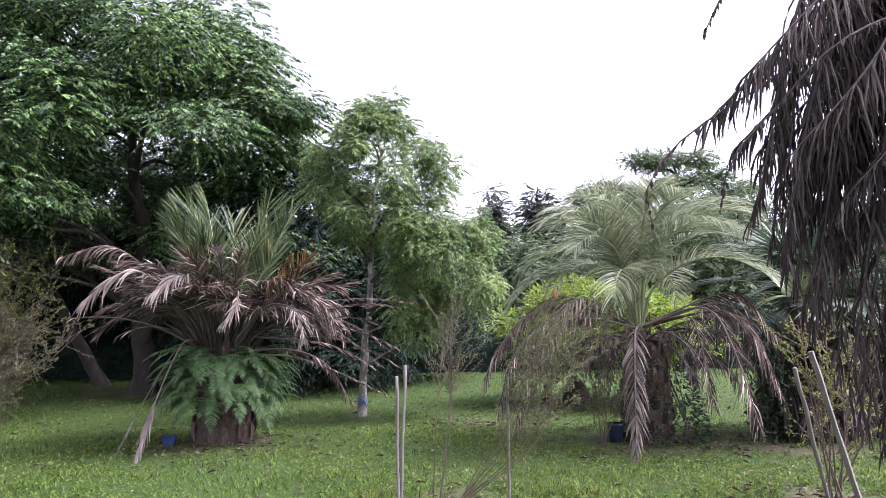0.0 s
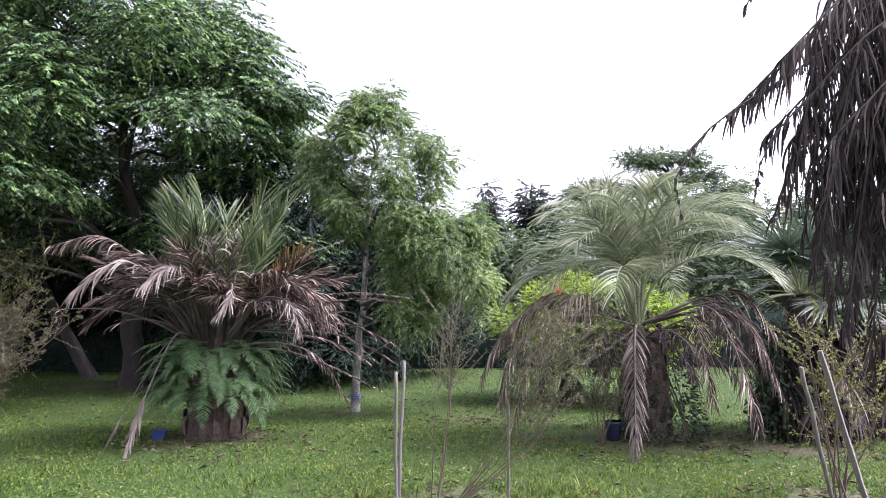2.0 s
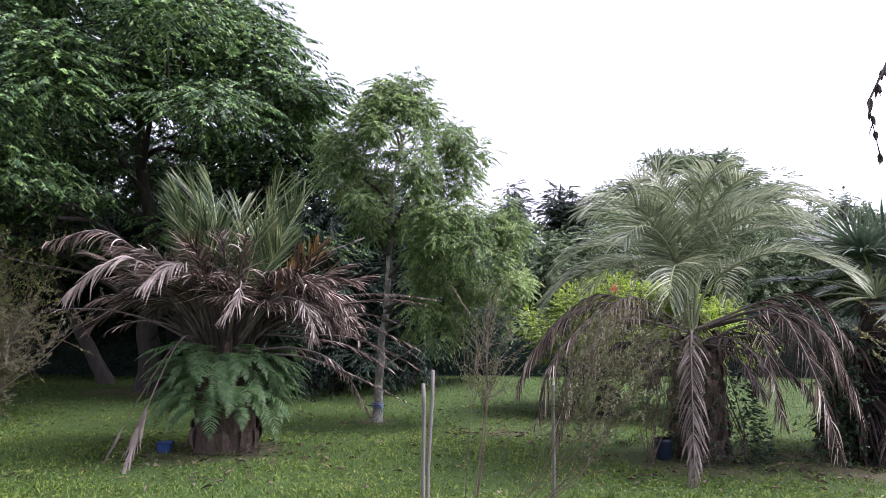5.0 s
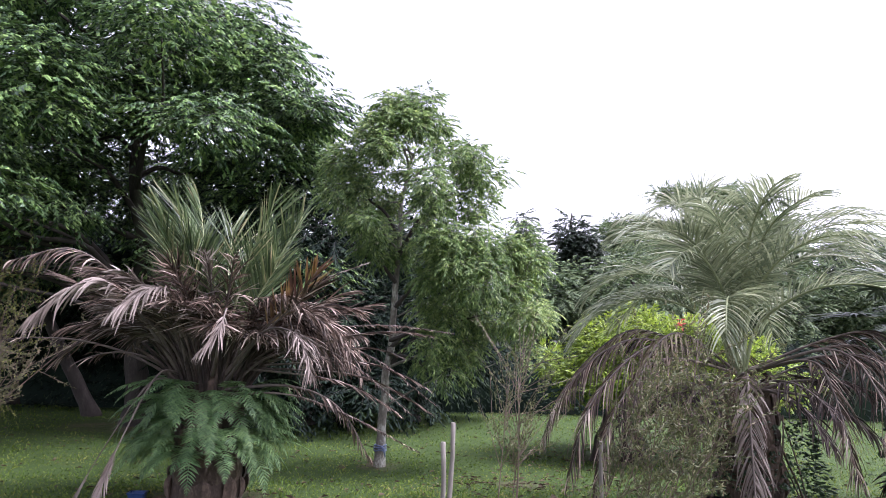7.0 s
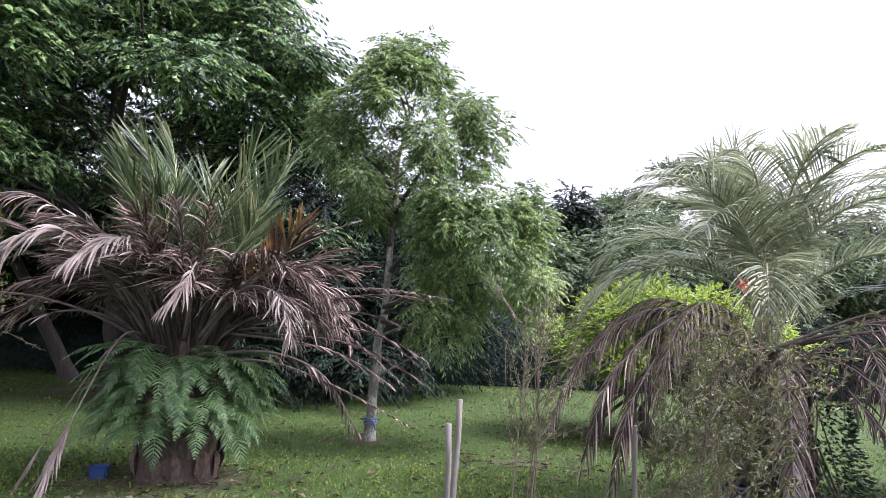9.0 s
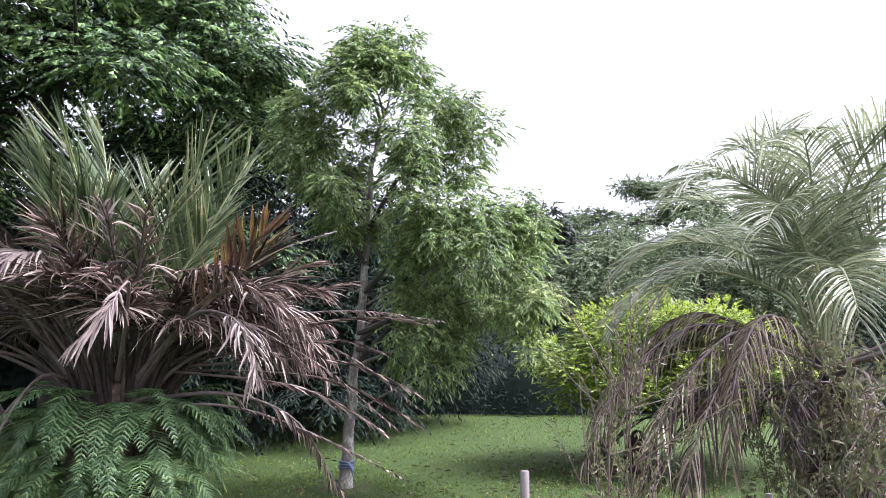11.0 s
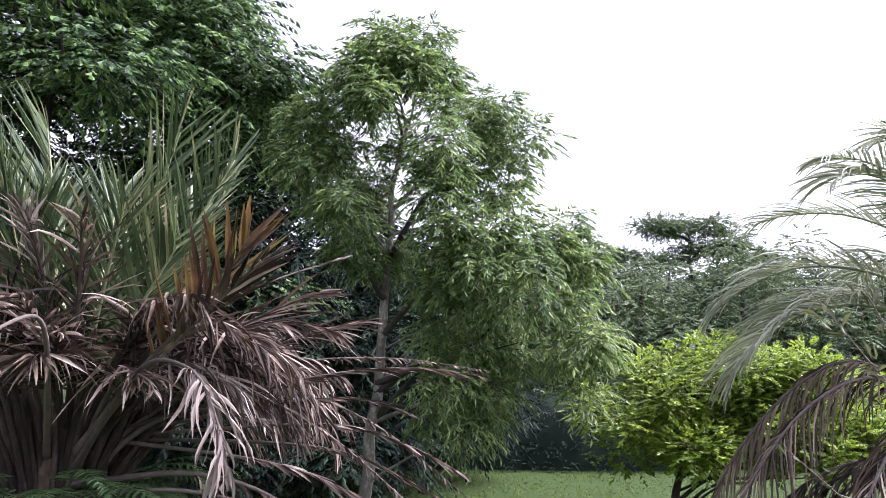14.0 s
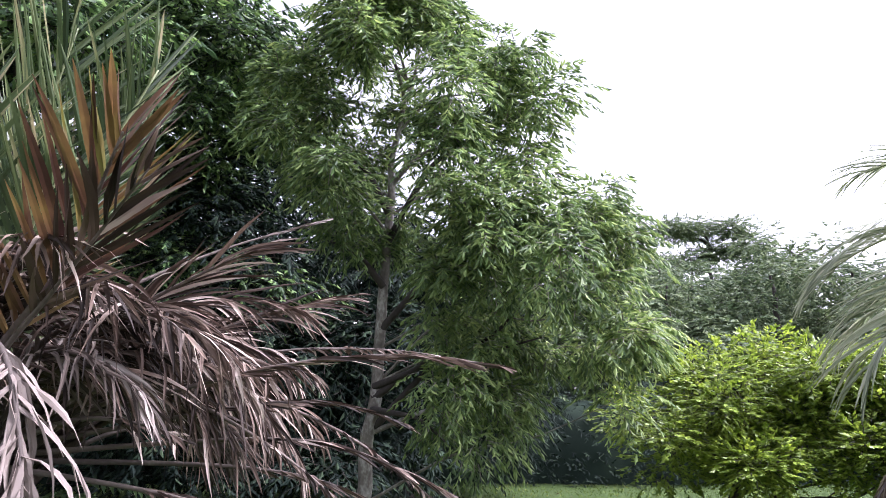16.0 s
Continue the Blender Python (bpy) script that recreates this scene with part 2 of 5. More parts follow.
def lawn_material():
    m, n, l, p = shader("lawn_ground")
    big, mid, fine = coords(n, l, 0.22, 5), coords(n, l, 1.7, 6), coords(n, l, 38, 5)
    g = ramp(n, [(0.25, (0.019, 0.036, 0.009)), (0.5, (0.035, 0.064, 0.014)), (0.75, (0.065, 0.1, 0.025))])
    dry = ramp(n, [(0.3, (0.09, 0.075, 0.04)), (0.7, (0.19, 0.165, 0.085))])
    l.new(fine.outputs[0], g.inputs[0])
    l.new(fine.outputs[0], dry.inputs[0])
    msk = ramp(n, [(0.6, (0, 0, 0)), (0.78, (0.8, 0.8, 0.8))])
    ad = n.new("ShaderNodeMix")
    ad.inputs[0].default_value = 0.5
    l.new(big.outputs[0], ad.inputs[2])
    l.new(mid.outputs[0], ad.inputs[3])
    l.new(ad.outputs[0], msk.inputs[0])
    mx = n.new("ShaderNodeMix")
    mx.data_type = "RGBA"
    l.new(msk.outputs[0], mx.inputs[0])
    l.new(g.outputs[0], mx.inputs[6])
    l.new(dry.outputs[0], mx.inputs[7])
    # bare earth under the palms and round the stakes
    soil = ramp(n, [(0.3, (0.055, 0.04, 0.028)), (0.7, (0.185, 0.145, 0.1))])
    l.new(fine.outputs[0], soil.inputs[0])
    tc = n.new("ShaderNodeTexCoord")
    total = None
    for cx, cy, r in SOIL:
        mp = n.new("ShaderNodeVectorMath")
        mp.operation = "DISTANCE"
        mp.inputs[1].default_value = (cx, cy, 0)
        l.new(tc.outputs["Object"], mp.inputs[0])
        mr = n.new("ShaderNodeMapRange")
        mr.inputs["From Min"].default_value, mr.inputs["From Max"].default_value = r * 1.25, r * 0.5
        l.new(mp.outputs["Value"], mr.inputs["Value"])
        if total is None:
            total = mr.outputs[0]
        else:
            mm = n.new("ShaderNodeMath")
            mm.operation = "MAXIMUM"
            l.new(total, mm.inputs[0])
            l.new(mr.outputs[0], mm.inputs[1])
            total = mm.outputs[0]
    mu = n.new("ShaderNodeMath")
    mu.operation = "MULTIPLY"
    sm = ramp(n, [(0.36, (0.1, 0.1, 0.1)), (0.6, (1, 1, 1))])
    l.new(mid.outputs[0], sm.inputs[0])
    l.new(total, mu.inputs[0])
    l.new(sm.outputs[0], mu.inputs[1])
    m2 = n.new("ShaderNodeMix")
    m2.data_type = "RGBA"
    l.new(mu.outputs[0], m2.inputs[0])
    l.new(mx.outputs[2], m2.inputs[6])
    l.new(soil.outputs[0], m2.inputs[7])
    l.new(m2.outputs[2], p.inputs["Base Color"])
    p.inputs["Roughness"].default_value = 0.9
    p.inputs["Specular IOR Level"].default_value = 0.2
    bp = n.new("ShaderNodeBump")
    bp.inputs["Strength"].default_value, bp.inputs["Distance"].default_value = 0.7, 0.04
    l.new(fine.outputs[0], bp.inputs["Height"])
    l.new(bp.outputs[0], p.inputs["Normal"])
    return m


SOIL = [(-2.95, 8.7, 0.75), (2.6, 8.4, 0.9), (4.2, 8.1, 0.8), (3.25, 5.7, 0.4), (0.1, 5.75, 0.55), (2.4, 13.0, 0.6), (-1.42, 11.9, 0.35), (-7.3, 16.4, 1.3), (0.55, 10.4, 0.35)]


# ---- mesh helpers ----
class Geo:
    """Collects vertices and faces of one mesh."""

    def __init__(self):
        self.v, self.f, self.count = [], [], 0

    def add(self, verts, faces):
        verts = np.asarray(verts, float).reshape(-1, 3)
        self.f.append((np.asarray(faces) + self.count).tolist())
        self.v.append(verts)
        self.count += len(verts)

    def mesh(self, name, mat, smooth=False):
        me = bpy.data.meshes.new(name)
        me.from_pydata(np.concatenate(self.v).tolist(), [], [f for part in self.f for f in part])
        me.materials.append(mat)
        if smooth:
            me.polygons.foreach_set("use_smooth", [True] * len(me.polygons))
        return me


def part(name, geo, mat, parent=None, label="", smooth=False):
    ob = new(name, geo.mesh(name, mat, smooth))
    if parent is not None:
        ob.parent = parent
        ob.matrix_parent_inverse = Matrix.Translation(-world_place(parent))
    if label:
        ob["label"] = label
    return ob


def world_place(ob):
    p = Vector(ob.location)
    while ob.parent:
        p = Vector(ob.location) + ob.matrix_parent_inverse.translation + world_place(ob.parent)
        break
    return p


def thing(name, place, label, category, group="", kind=""):
    ob = new(name)
    ob.location = place
    ob.empty_display_size = 0.2
    return tagged(ob, label, category, group, kind)


def unit(a):
    a = np.asarray(a, float)
    return a / np.maximum(np.linalg.norm(a, axis=-1, keepdims=True), 1e-9)


def tube(geo, pts, radii, sides=6, cap=True):
    """A tapered round bar along a line of points."""
    pts = np.asarray(pts, float)
    n = len(pts)
    radii = np.broadcast_to(np.asarray(radii, float), (n,))
    t = unit(np.gradient(pts, axis=0))
    ref = np.array([0.0, 0, 1]) if abs(t[0, 2]) < 0.8 else np.array([1.0, 0, 0])
    a = unit(np.cross(t, ref))
    b = np.cross(t, a)
    ang = np.linspace(0, 2 * np.pi, sides, endpoint=False)
    ring = pts[:, None] + radii[:, None, None] * (np.cos(ang)[None, :, None] * a[:, None] + np.sin(ang)[None, :, None] * b[:, None])
    i = np.arange(n - 1)[:, None] * sides
    j = np.arange(sides)[None]
    k = (j + 1) % sides
    geo.add(ring, np.stack([i + j, i + k, i + sides + k, i + sides + j], -1).reshape(-1, 4))
    if cap:
        geo.f.append([list(range(geo.count - sides, geo.count))])


def smooth_line(pts, n=10):
    """A Catmull-Rom line through the points."""
    p = np.asarray(pts, float)
    p = np.vstack([2 * p[0] - p[1], p, 2 * p[-1] - p[-2]])
    out = []
    for i in range(1, len(p) - 2):
        for u in np.linspace(0, 1, n, endpoint=False):
            out.append(0.5 * (2 * p[i] + (p[i + 1] - p[i - 1]) * u + (2 * p[i - 1] - 5 * p[i] + 4 * p[i + 1] - p[i + 2]) * u * u + (3 * p[i] - p[i - 1] - 3 * p[i + 1] + p[i + 2]) * u ** 3))
    out.append(p[-2])
    return np.array(out)


def resample(pts, n):
    pts = np.asarray(pts, float)
    d = np.concatenate([[0], np.cumsum(np.linalg.norm(np.diff(pts, axis=0), axis=1))])
    s = np.linspace(0, d[-1], n)
    return np.stack([np.interp(s, d, pts[:, k]) for k in range(3)], 1), d[-1]


def add_leaves(geo, base, way, side, length, width, fold=0.25, curl=0.15):
    """Many folded, pointed leaves: base points, directions, side directions, lengths and widths."""
    base, way = np.asarray(base, float), unit(way)
    side = unit(np.asarray(side, float) - way * (np.asarray(side, float) * way).sum(-1, keepdims=True))
    up = np.cross(way, side)
    n = len(base)
    L = np.broadcast_to(np.asarray(length, float).reshape(-1, 1), (n, 1))
    w = np.broadcast_to(np.asarray(width, float).reshape(-1, 1), (n, 1))
    mid = base + way * L * 0.45
    v = np.stack([base, mid + side * w * 0.5 + up * w * fold, base + way * L - up * L * curl, mid - side * w * 0.5 + up * w * fold], 1)
    i = np.arange(n)[:, None] * 4
    f = np.concatenate([i + [[0, 2, 1]], i + [[0, 3, 2]]], 1).reshape(-1, 3)
    geo.add(v, f)


def add_blades(geo, base, way, side, length, width, fall, segs=4, wobble=0.0, rng=None):
    """Long narrow blades that bend down under their weight. fall: how far, per blade."""
    n = len(base)
    pos, d = np.array(base, float), unit(way)
    side = unit(side)
    L = np.asarray(length, float).reshape(-1, 1) / segs
    fall = np.asarray(fall, float).reshape(-1, 1)
    rows = []
    prof = np.interp(np.linspace(0, 1, segs + 1), [0, 0.25, 0.7, 1], [0.55, 1.0, 0.75, 0.06])
    w = np.asarray(width, float).reshape(-1, 1)
    for k in range(segs + 1):
        s = unit(side - d * (side * d).sum(-1, keepdims=True))
        up = np.cross(d, s)
        rows.append(np.stack([pos - s * w * prof[k] * 0.5 + up * w * 0.18 * prof[k], pos, pos + s * w * prof[k] * 0.5 + up * w * 0.18 * prof[k]], 1))
        pos = pos + d * L
        d = unit(d + np.array([0, 0, -1.0]) * fall / segs)
        if wobble:
            d = unit(d + rng.normal(0, wobble, d.shape))
            side = unit(side + rng.normal(0, wobble * 1.6, d.shape))
    v = np.stack(rows, 1)
    i = np.arange(n)[:, None, None] * (segs + 1) * 3 + np.arange(segs)[None, :, None] * 3
    f = np.concatenate([i + [[[0, 1, 4, 3]]], i + [[[1, 2, 5, 4]]]], 1).reshape(-1, 4)
    geo.add(v, f)


UP = np.array([0, 0, 1.0])


def ground_z(x, y):
    u = np.clip((np.asarray(y, float) - 8.8) / 2.6, 0, 1)
    return -0.16 * u * u * (3 - 2 * u) + 0.02 * np.sin(np.asarray(x) * 0.9 + 1.3) * np.sin(np.asarray(y, float) * 0.7) * np.clip((np.asarray(y, float) - 2) / 6, 0, 1)


# ---- palms ----
def leafage(geo, mat, parent, segs, apart, name="leaflet"):
    """The blades of one leaf: each an object of its own, or joined."""
    if not apart:
        return tagged(part("leafage", geo, mat, parent), kind="stuff")
    v = np.concatenate(geo.v).reshape(-1, (segs + 1) * 3, 3)
    rows = np.arange(segs)[:, None] * 3
    faces = np.concatenate([rows + [[0, 1, 4, 3]], rows + [[1, 2, 5, 4]]])
    for blade in v:
        g = Geo()
        g.add(blade, faces)
        part(name, g, mat, parent)


def frond(palm, line, rng, leaflet=0.45, width=0.02, count=46, bare=0.25, open_deg=60, lift=20, fall=0.5, stalk=0.016, leaf_mat=None, stalk_mat=None, label="", messy=0.15, keep=1.0, last=0.995, name="frond", apart=False):
    """One feather frond: a tapering stalk along a line, and two rows of leaflets."""
    pts, total = resample(smooth_line(line, 8), 22)
    g = Geo()
    tube(g, pts, np.interp(np.linspace(0, 1, 22), [0, 0.1, 0.5, 1], [stalk * 1.6, stalk * 1.1, stalk * 0.7, stalk * 0.2]), 5)
    ob = part(name, g, stalk_mat, palm, label, True)
    s = np.repeat(np.linspace(bare, last, count), 2)
    sign = np.tile([1.0, -1.0], count)
    m = rng.random(len(s)) < keep
    s, sign = s[m] + rng.normal(0, 0.004, m.sum()), sign[m]
    s = np.clip(s, 0, 1)
    idx = s * 21
    base = np.stack([np.interp(idx, np.arange(22), pts[:, k]) for k in range(3)], 1)
    tan = unit(np.gradient(pts, axis=0))
    T = unit(np.stack([np.interp(idx, np.arange(22), tan[:, k]) for k in range(3)], 1))
    ref = np.where(np.abs(T[:, 2:3]) > 0.92, unit(np.append(pts[-1, :2] - pts[0, :2], 0) + 1e-3)[None], UP[None])
    S = unit(np.cross(T, ref)) * sign[:, None]
    U = unit(np.cross(np.cross(T, ref), T))
    q = (s - bare) / (1 - bare)
    a = np.radians(open_deg * (1 - 0.55 * q) + rng.normal(0, 60 * messy, len(s)))
    v = np.radians(lift + rng.normal(0, 90 * messy, len(s)))
    d = T * np.cos(a)[:, None] + (S * np.cos(v)[:, None] + U * np.sin(v)[:, None]) * np.sin(a)[:, None]
    length = leaflet * np.interp(q, [0, 0.15, 0.45, 0.8, 1], [0.55, 0.85, 1.0, 0.75, 0.42]) * rng.uniform(1 - messy * 2, 1.06, len(s))
    side = unit(T + rng.normal(0, 0.25 + messy, (len(s), 3)))
    lf = Geo()
    add_blades(lf, base, d, side, length, width * rng.uniform(0.7, 1.15, len(s)), fall * rng.uniform(0.6, 1.4, len(s)), 5, messy * 0.4, rng)
    leafage(lf, leaf_mat, ob, 5, apart)
    return ob


def arch(base, az, elev, length, bend, rng, sway=0.12):
    """The line of a frond that leaves base at a compass angle and a steepness and bends over."""
    n = 9
    p, out, a = np.array(base, float), [], radians(az)
    tw = rng.normal(0, sway)
    out.append(p.copy())
    for k in range(n):
        u = (k + 0.5) / n
        e = radians(elev - bend * u ** 1.25)
        b = a + tw * u
        p = p + length / n * np.array([math.cos(b) * math.cos(e), math.sin(b) * math.cos(e), math.sin(e)])
        out.append(p.copy())
    return np.array(out)[::2] if n % 2 == 0 else np.array([out[i] for i in (0, 2, 4, 6, 8, 9)])


def palm_trunk(palm, place, height, radius, rng, rows=9, around=9, mat=None):
    x, y, z0 = place
    g = Geo()
    hs = np.linspace(-0.1, height, 12)
    tube(g, [(x, y, z0 + h) for h in hs], np.interp(hs, [-0.1, 0.05, height * 0.5, height], [radius * 1.05, radius, radius * 0.92, radius * 0.7]), 18)
    trunk = part("trunk", g, mat or PALM_BOOT, palm, "stout trunk under old leaf bases", True)
    # one old leaf base: a short thick tongue that stands off the trunk
    b = bmesh.new()
    prof = [(0.0, 0.055, 0.0), (0.05, 0.078, 0.045), (0.13, 0.086, 0.085), (0.21, 0.075, 0.105), (0.27, 0.05, 0.1), (0.3, 0.02, 0.08)]
    loops = []
    for h, w, off in prof:
        loops.append([b.verts.new((-w, -off, h)), b.verts.new((0, -off - 0.05 * w / 0.1, h + 0.015)), b.verts.new((w, -off, h)), b.verts.new((0, -off + 0.06, h))])
    for p0, p1 in zip(loops, loops[1:]):
        for k in range(4):
            b.faces.new((p0[k], p0[(k + 1) % 4], p1[(k + 1) % 4], p1[k]))
    b.faces.new(loops[-1])
    me = bpy.data.meshes.new("leaf_base")
    b.to_mesh(me)
    b.free()
    me.materials.append(mat or PALM_BOOT)
    for r in range(rows):
        for k in range(around):
            a = 2 * math.pi * (k + 0.5 * (r % 2)) / around + rng.normal(0, 0.06)
            h = height * (r + 0.2) / rows
            rr = float(np.interp(h, [0, height], [radius * 0.97, radius * 0.7]))
            o = new("leaf_base", me)
            o.parent = trunk
            s = rng.uniform(0.66, 0.98)
            o.matrix_basis = Matrix.Translation((x + rr * math.cos(a), y + rr * math.sin(a), z0 + h)) @ Matrix.Rotation(a + math.pi / 2, 4, "Z") @ Matrix.Rotation(rng.normal(-0.4, 0.12), 4, "X") @ Matrix.Diagonal((s, s, s * rng.uniform(0.75, 1.05), 1))
    return trunk


# ---- ground ----
def build_ground():
    near_x, near_y = np.linspace(-30, 30, 121), np.linspace(-12, 42, 109)
    xs = np.concatenate([[-2000, -600, -180, -70], near_x, [70, 180, 600, 2000]])
    ys = np.concatenate([[-2000, -500, -100, -40], near_y, [70, 160, 500, 2500]])
    gx, gy = np.meshgrid(xs, ys)
    v = np.stack([gx, gy, ground_z(gx, gy)], -1).reshape(-1, 3)
    w = len(xs)
    i = (np.arange(len(ys) - 1)[:, None] * w + np.arange(w - 1)[None]).reshape(-1, 1)
    g = Geo()
    g.add(v, i + np.array([[0, 1, w + 1, w]]))
    tagged(part("ground", g, lawn_material(), smooth=True), "mown green lawn with worn and dry patches", "lawn", kind="structure")


def build_grass():
    rng = np.random.default_rng(3)
    g = Geo()
    for y0, y1, dens, h, w in ((-8.0, 1.0, 170, 0.06, 0.024), (1.0, 4.6, 420, 0.065, 0.017), (4.6, 7.0, 1150, 0.048, 0.011), (7.0, 9.5, 720, 0.042, 0.012), (9.5, 13, 330, 0.04, 0.014), (13, 20.5, 140, 0.04, 0.02)):
        half = 0.72 * max(y1, 8.0) + 1.2
        n = int(2 * half * (y1 - y0) * dens)
        x, y = rng.uniform(-half, half, n), rng.uniform(y0, y1, n)
        keep = np.ones(n, bool)
        for cx, cy, r in SOIL:
            dd = np.hypot(x - cx, y - cy)
            keep &= (dd > r) | (rng.random(n) < 0.12)
        x, y, m = x[keep], y[keep], keep.sum()
        base = np.stack([x, y, ground_z(x, y) - 0.004], 1)
        a = rng.uniform(0, 2 * np.pi, m)
        lean = rng.uniform(0.3, 1.8, m)
        d = np.stack([np.cos(a) * lean, np.sin(a) * lean, np.ones(m)], 1)
        s = np.stack([-np.sin(a), np.cos(a), np.zeros(m)], 1)
        wave = np.sin(x * 2.1 + 1.7 * np.sin(y * 1.3)) * np.sin(y * 2.6 + 1.2 * np.sin(x * 1.7)) + 0.6 * np.sin(x * 5.3 + y * 3.1) * np.sin(y * 6.1 - x * 2.2)
        tuft = (1 + 0.38 * wave) * np.where((np.abs(x - 0.2) < 1.1) & (np.abs(y - 5.7) < 0.6), 1.9, 1.0)
        add_blades(g, base, d, s, h * rng.uniform(0.5, 1.5, m) * tuft, w * rng.uniform(0.7, 1.4, m), rng.uniform(0.2, 1.0, m), 2)
    # coarser turf out to the sides
    n = 90000
    x, y = rng.uniform(-24, 24, n), rng.uniform(-10, 24, n)
    m = np.abs(x) > 0.72 * np.clip(y, 8, 20.5) + 0.6
    x, y = x[m], y[m]
    n = len(x)
    a = rng.uniform(0, 2 * np.pi, n)
    add_blades(g, np.stack([x, y, ground_z(x, y) - 0.004], 1), np.stack([np.cos(a) * 0.7, np.sin(a) * 0.7, np.ones(n)], 1), np.stack([-np.sin(a), np.cos(a), np.zeros(n)], 1), 0.06 * rng.uniform(0.6, 1.4, n), np.full(n, 0.04), rng.uniform(0.2, 0.9, n), 1)
    # small broad-leaved weeds in the turf
    n = 16000
    y = 4.8 + 9 * rng.random(n) ** 1.3
    x = rng.uniform(-1, 1, n) * (0.72 * y + 0.8)
    m = np.sin(x * 1.9 + 2 * np.sin(y * 0.9)) * np.sin(y * 1.6) > -0.1
    x, y = x[m], y[m]
    n = len(x)
    base = np.stack([x, y, ground_z(x, y) + rng.uniform(0.0, 0.035, n)], 1)
    a = rng.uniform(0, 2 * np.pi, n)
    d = np.stack([np.cos(a), np.sin(a), rng.uniform(0.1, 0.9, n)], 1)
    add_leaves(g, base, d, np.stack([-np.sin(a), np.cos(a), np.zeros(n)], 1), rng.uniform(0.03, 0.065, n), rng.uniform(0.018, 0.035, n), 0.15, 0.2)
    ob = part("grass", g, GRASS)
    tagged(ob, "short green lawn grass with taller tufts", "grass", kind="stuff")


def build_litter():
    rng = np.random.default_rng(5)
    g = Geo()
    for cx, cy, sx, sy, n in ((0.7, 10.3, 0.7, 0.5, 160), (-2.6, 8.3, 0.9, 0.6, 150), (2.6, 8.0, 1.0, 0.7, 130), (4.2, 7.8, 1.0, 0.6, 130), (0.2, 5.8, 0.8, 0.35, 110), (3.2, 5.6, 0.5, 0.4, 120), (-4, 13, 5, 3.5, 500), (2.3, 12.6, 1.2, 0.8, 160), (0.5, 12, 3.0, 3.0, 180)):
        x, y = rng.normal(cx, sx, n), rng.normal(cy, sy, n)
        a = rng.uniform(0, 2 * np.pi, n)
        d = np.stack([np.cos(a), np.sin(a), rng.uniform(-0.1, 0.35, n)], 1)
        add_leaves(g, np.stack([x, y, ground_z(x, y) + rng.uniform(0.01, 0.045, n)], 1), d, np.stack([-np.sin(a), np.cos(a), rng.normal(0, 0.3, n)], 1), rng.uniform(0.05, 0.13, n), rng.uniform(0.02, 0.05, n), 0.2, 0.2)
    tagged(part("leaf_litter", g, LITTER), "scattered dry brown leaves lying on the lawn", "leaf litter", kind="stuff")


# ---- trees ----
def sprays(geo, twigs, starts, dirs, rng, length, leaves, leaf_len, leaf_w, droop, spread=55, twig_r=0.004, hang=0.35):
    """Short leafy twigs: each starts at a point, runs along a direction and bends down, with leaves to both sides."""
    n = len(starts)
    dirs = unit(dirs)
    L = length * rng.uniform(0.6, 1.25, (n, 1))
    for k in range(leaves):
        u = (k + 1) / leaves
        pos = starts + dirs * L * u - UP * (droop * L * u * u)
        t = unit(dirs - UP * 2 * droop * u)
        side = unit(np.cross(t, UP) + 1e-6) * (1 if k % 2 else -1)
        a = np.radians(spread * (1 - 0.5 * u) + rng.normal(0, 14, (n, 1)))
        d = t * np.cos(a) + side * np.sin(a) - UP * (hang * rng.uniform(0.5, 1.4, (n, 1)))
        s = unit(np.cross(d, UP) + rng.normal(0, 0.35, (n, 3)))
        add_leaves(geo, pos, d, s, leaf_len * rng.uniform(0.65, 1.2, n), leaf_w * rng.uniform(0.75, 1.2, n), 0.2, 0.12)
    if twigs is not None:
        mid = starts + dirs * L * 0.5 - UP * (droop * L * 0.25)
        end = starts + dirs * L - UP * (droop * L)
        s1 = unit(np.cross(dirs, UP) + 1e-6) * twig_r
        v = np.stack([starts - s1, starts + s1, mid + s1 * 0.7, mid - s1 * 0.7, end, starts + UP * twig_r, mid + UP * twig_r * 0.7], 1)
        i = np.arange(n)[:, None] * 7
        f = np.concatenate([i + [[0, 1, 2, 3]], i + [[1, 5, 6, 2]], i + [[5, 0, 3, 6]]], 1).reshape(-1, 4)
        twigs.add(v, f)


def clump_points(rng, centres, radii, per, flat):
    """Twig starts inside flattened clumps, and their outward directions."""
    c = np.repeat(centres, per, 0)
    r = np.repeat(radii, per)[:, None]
    q = unit(rng.normal(0, 1, (len(c), 3))) * rng.random((len(c), 1)) ** 0.5
    q[:, 2] *= flat
    return c + q * r, q + rng.normal(0, 0.18, q.shape) * [1, 1, 0.4]


def limb_to(parent, start, end, r0, rng, mat, sag=0.0, name="limb"):
    start, end = np.asarray(start, float), np.asarray(end, float)
    d = np.linalg.norm(end - start)
    pts = [start, start * 0.66 + end * 0.34 + UP * d * 0.07 + rng.normal(0, 0.035 * d, 3), start * 0.33 + end * 0.67 + UP * d * (0.07 - sag) + rng.normal(0, 0.035 * d, 3), end]
    line = smooth_line(pts, 5)
    g = Geo()
    tube(g, line, np.interp(np.linspace(0, 1, len(line)), [0, 0.15, 1], [r0 * 1.25, r0, r0 * 0.22]), 7)
    return part(name, g, mat, parent, "", True)


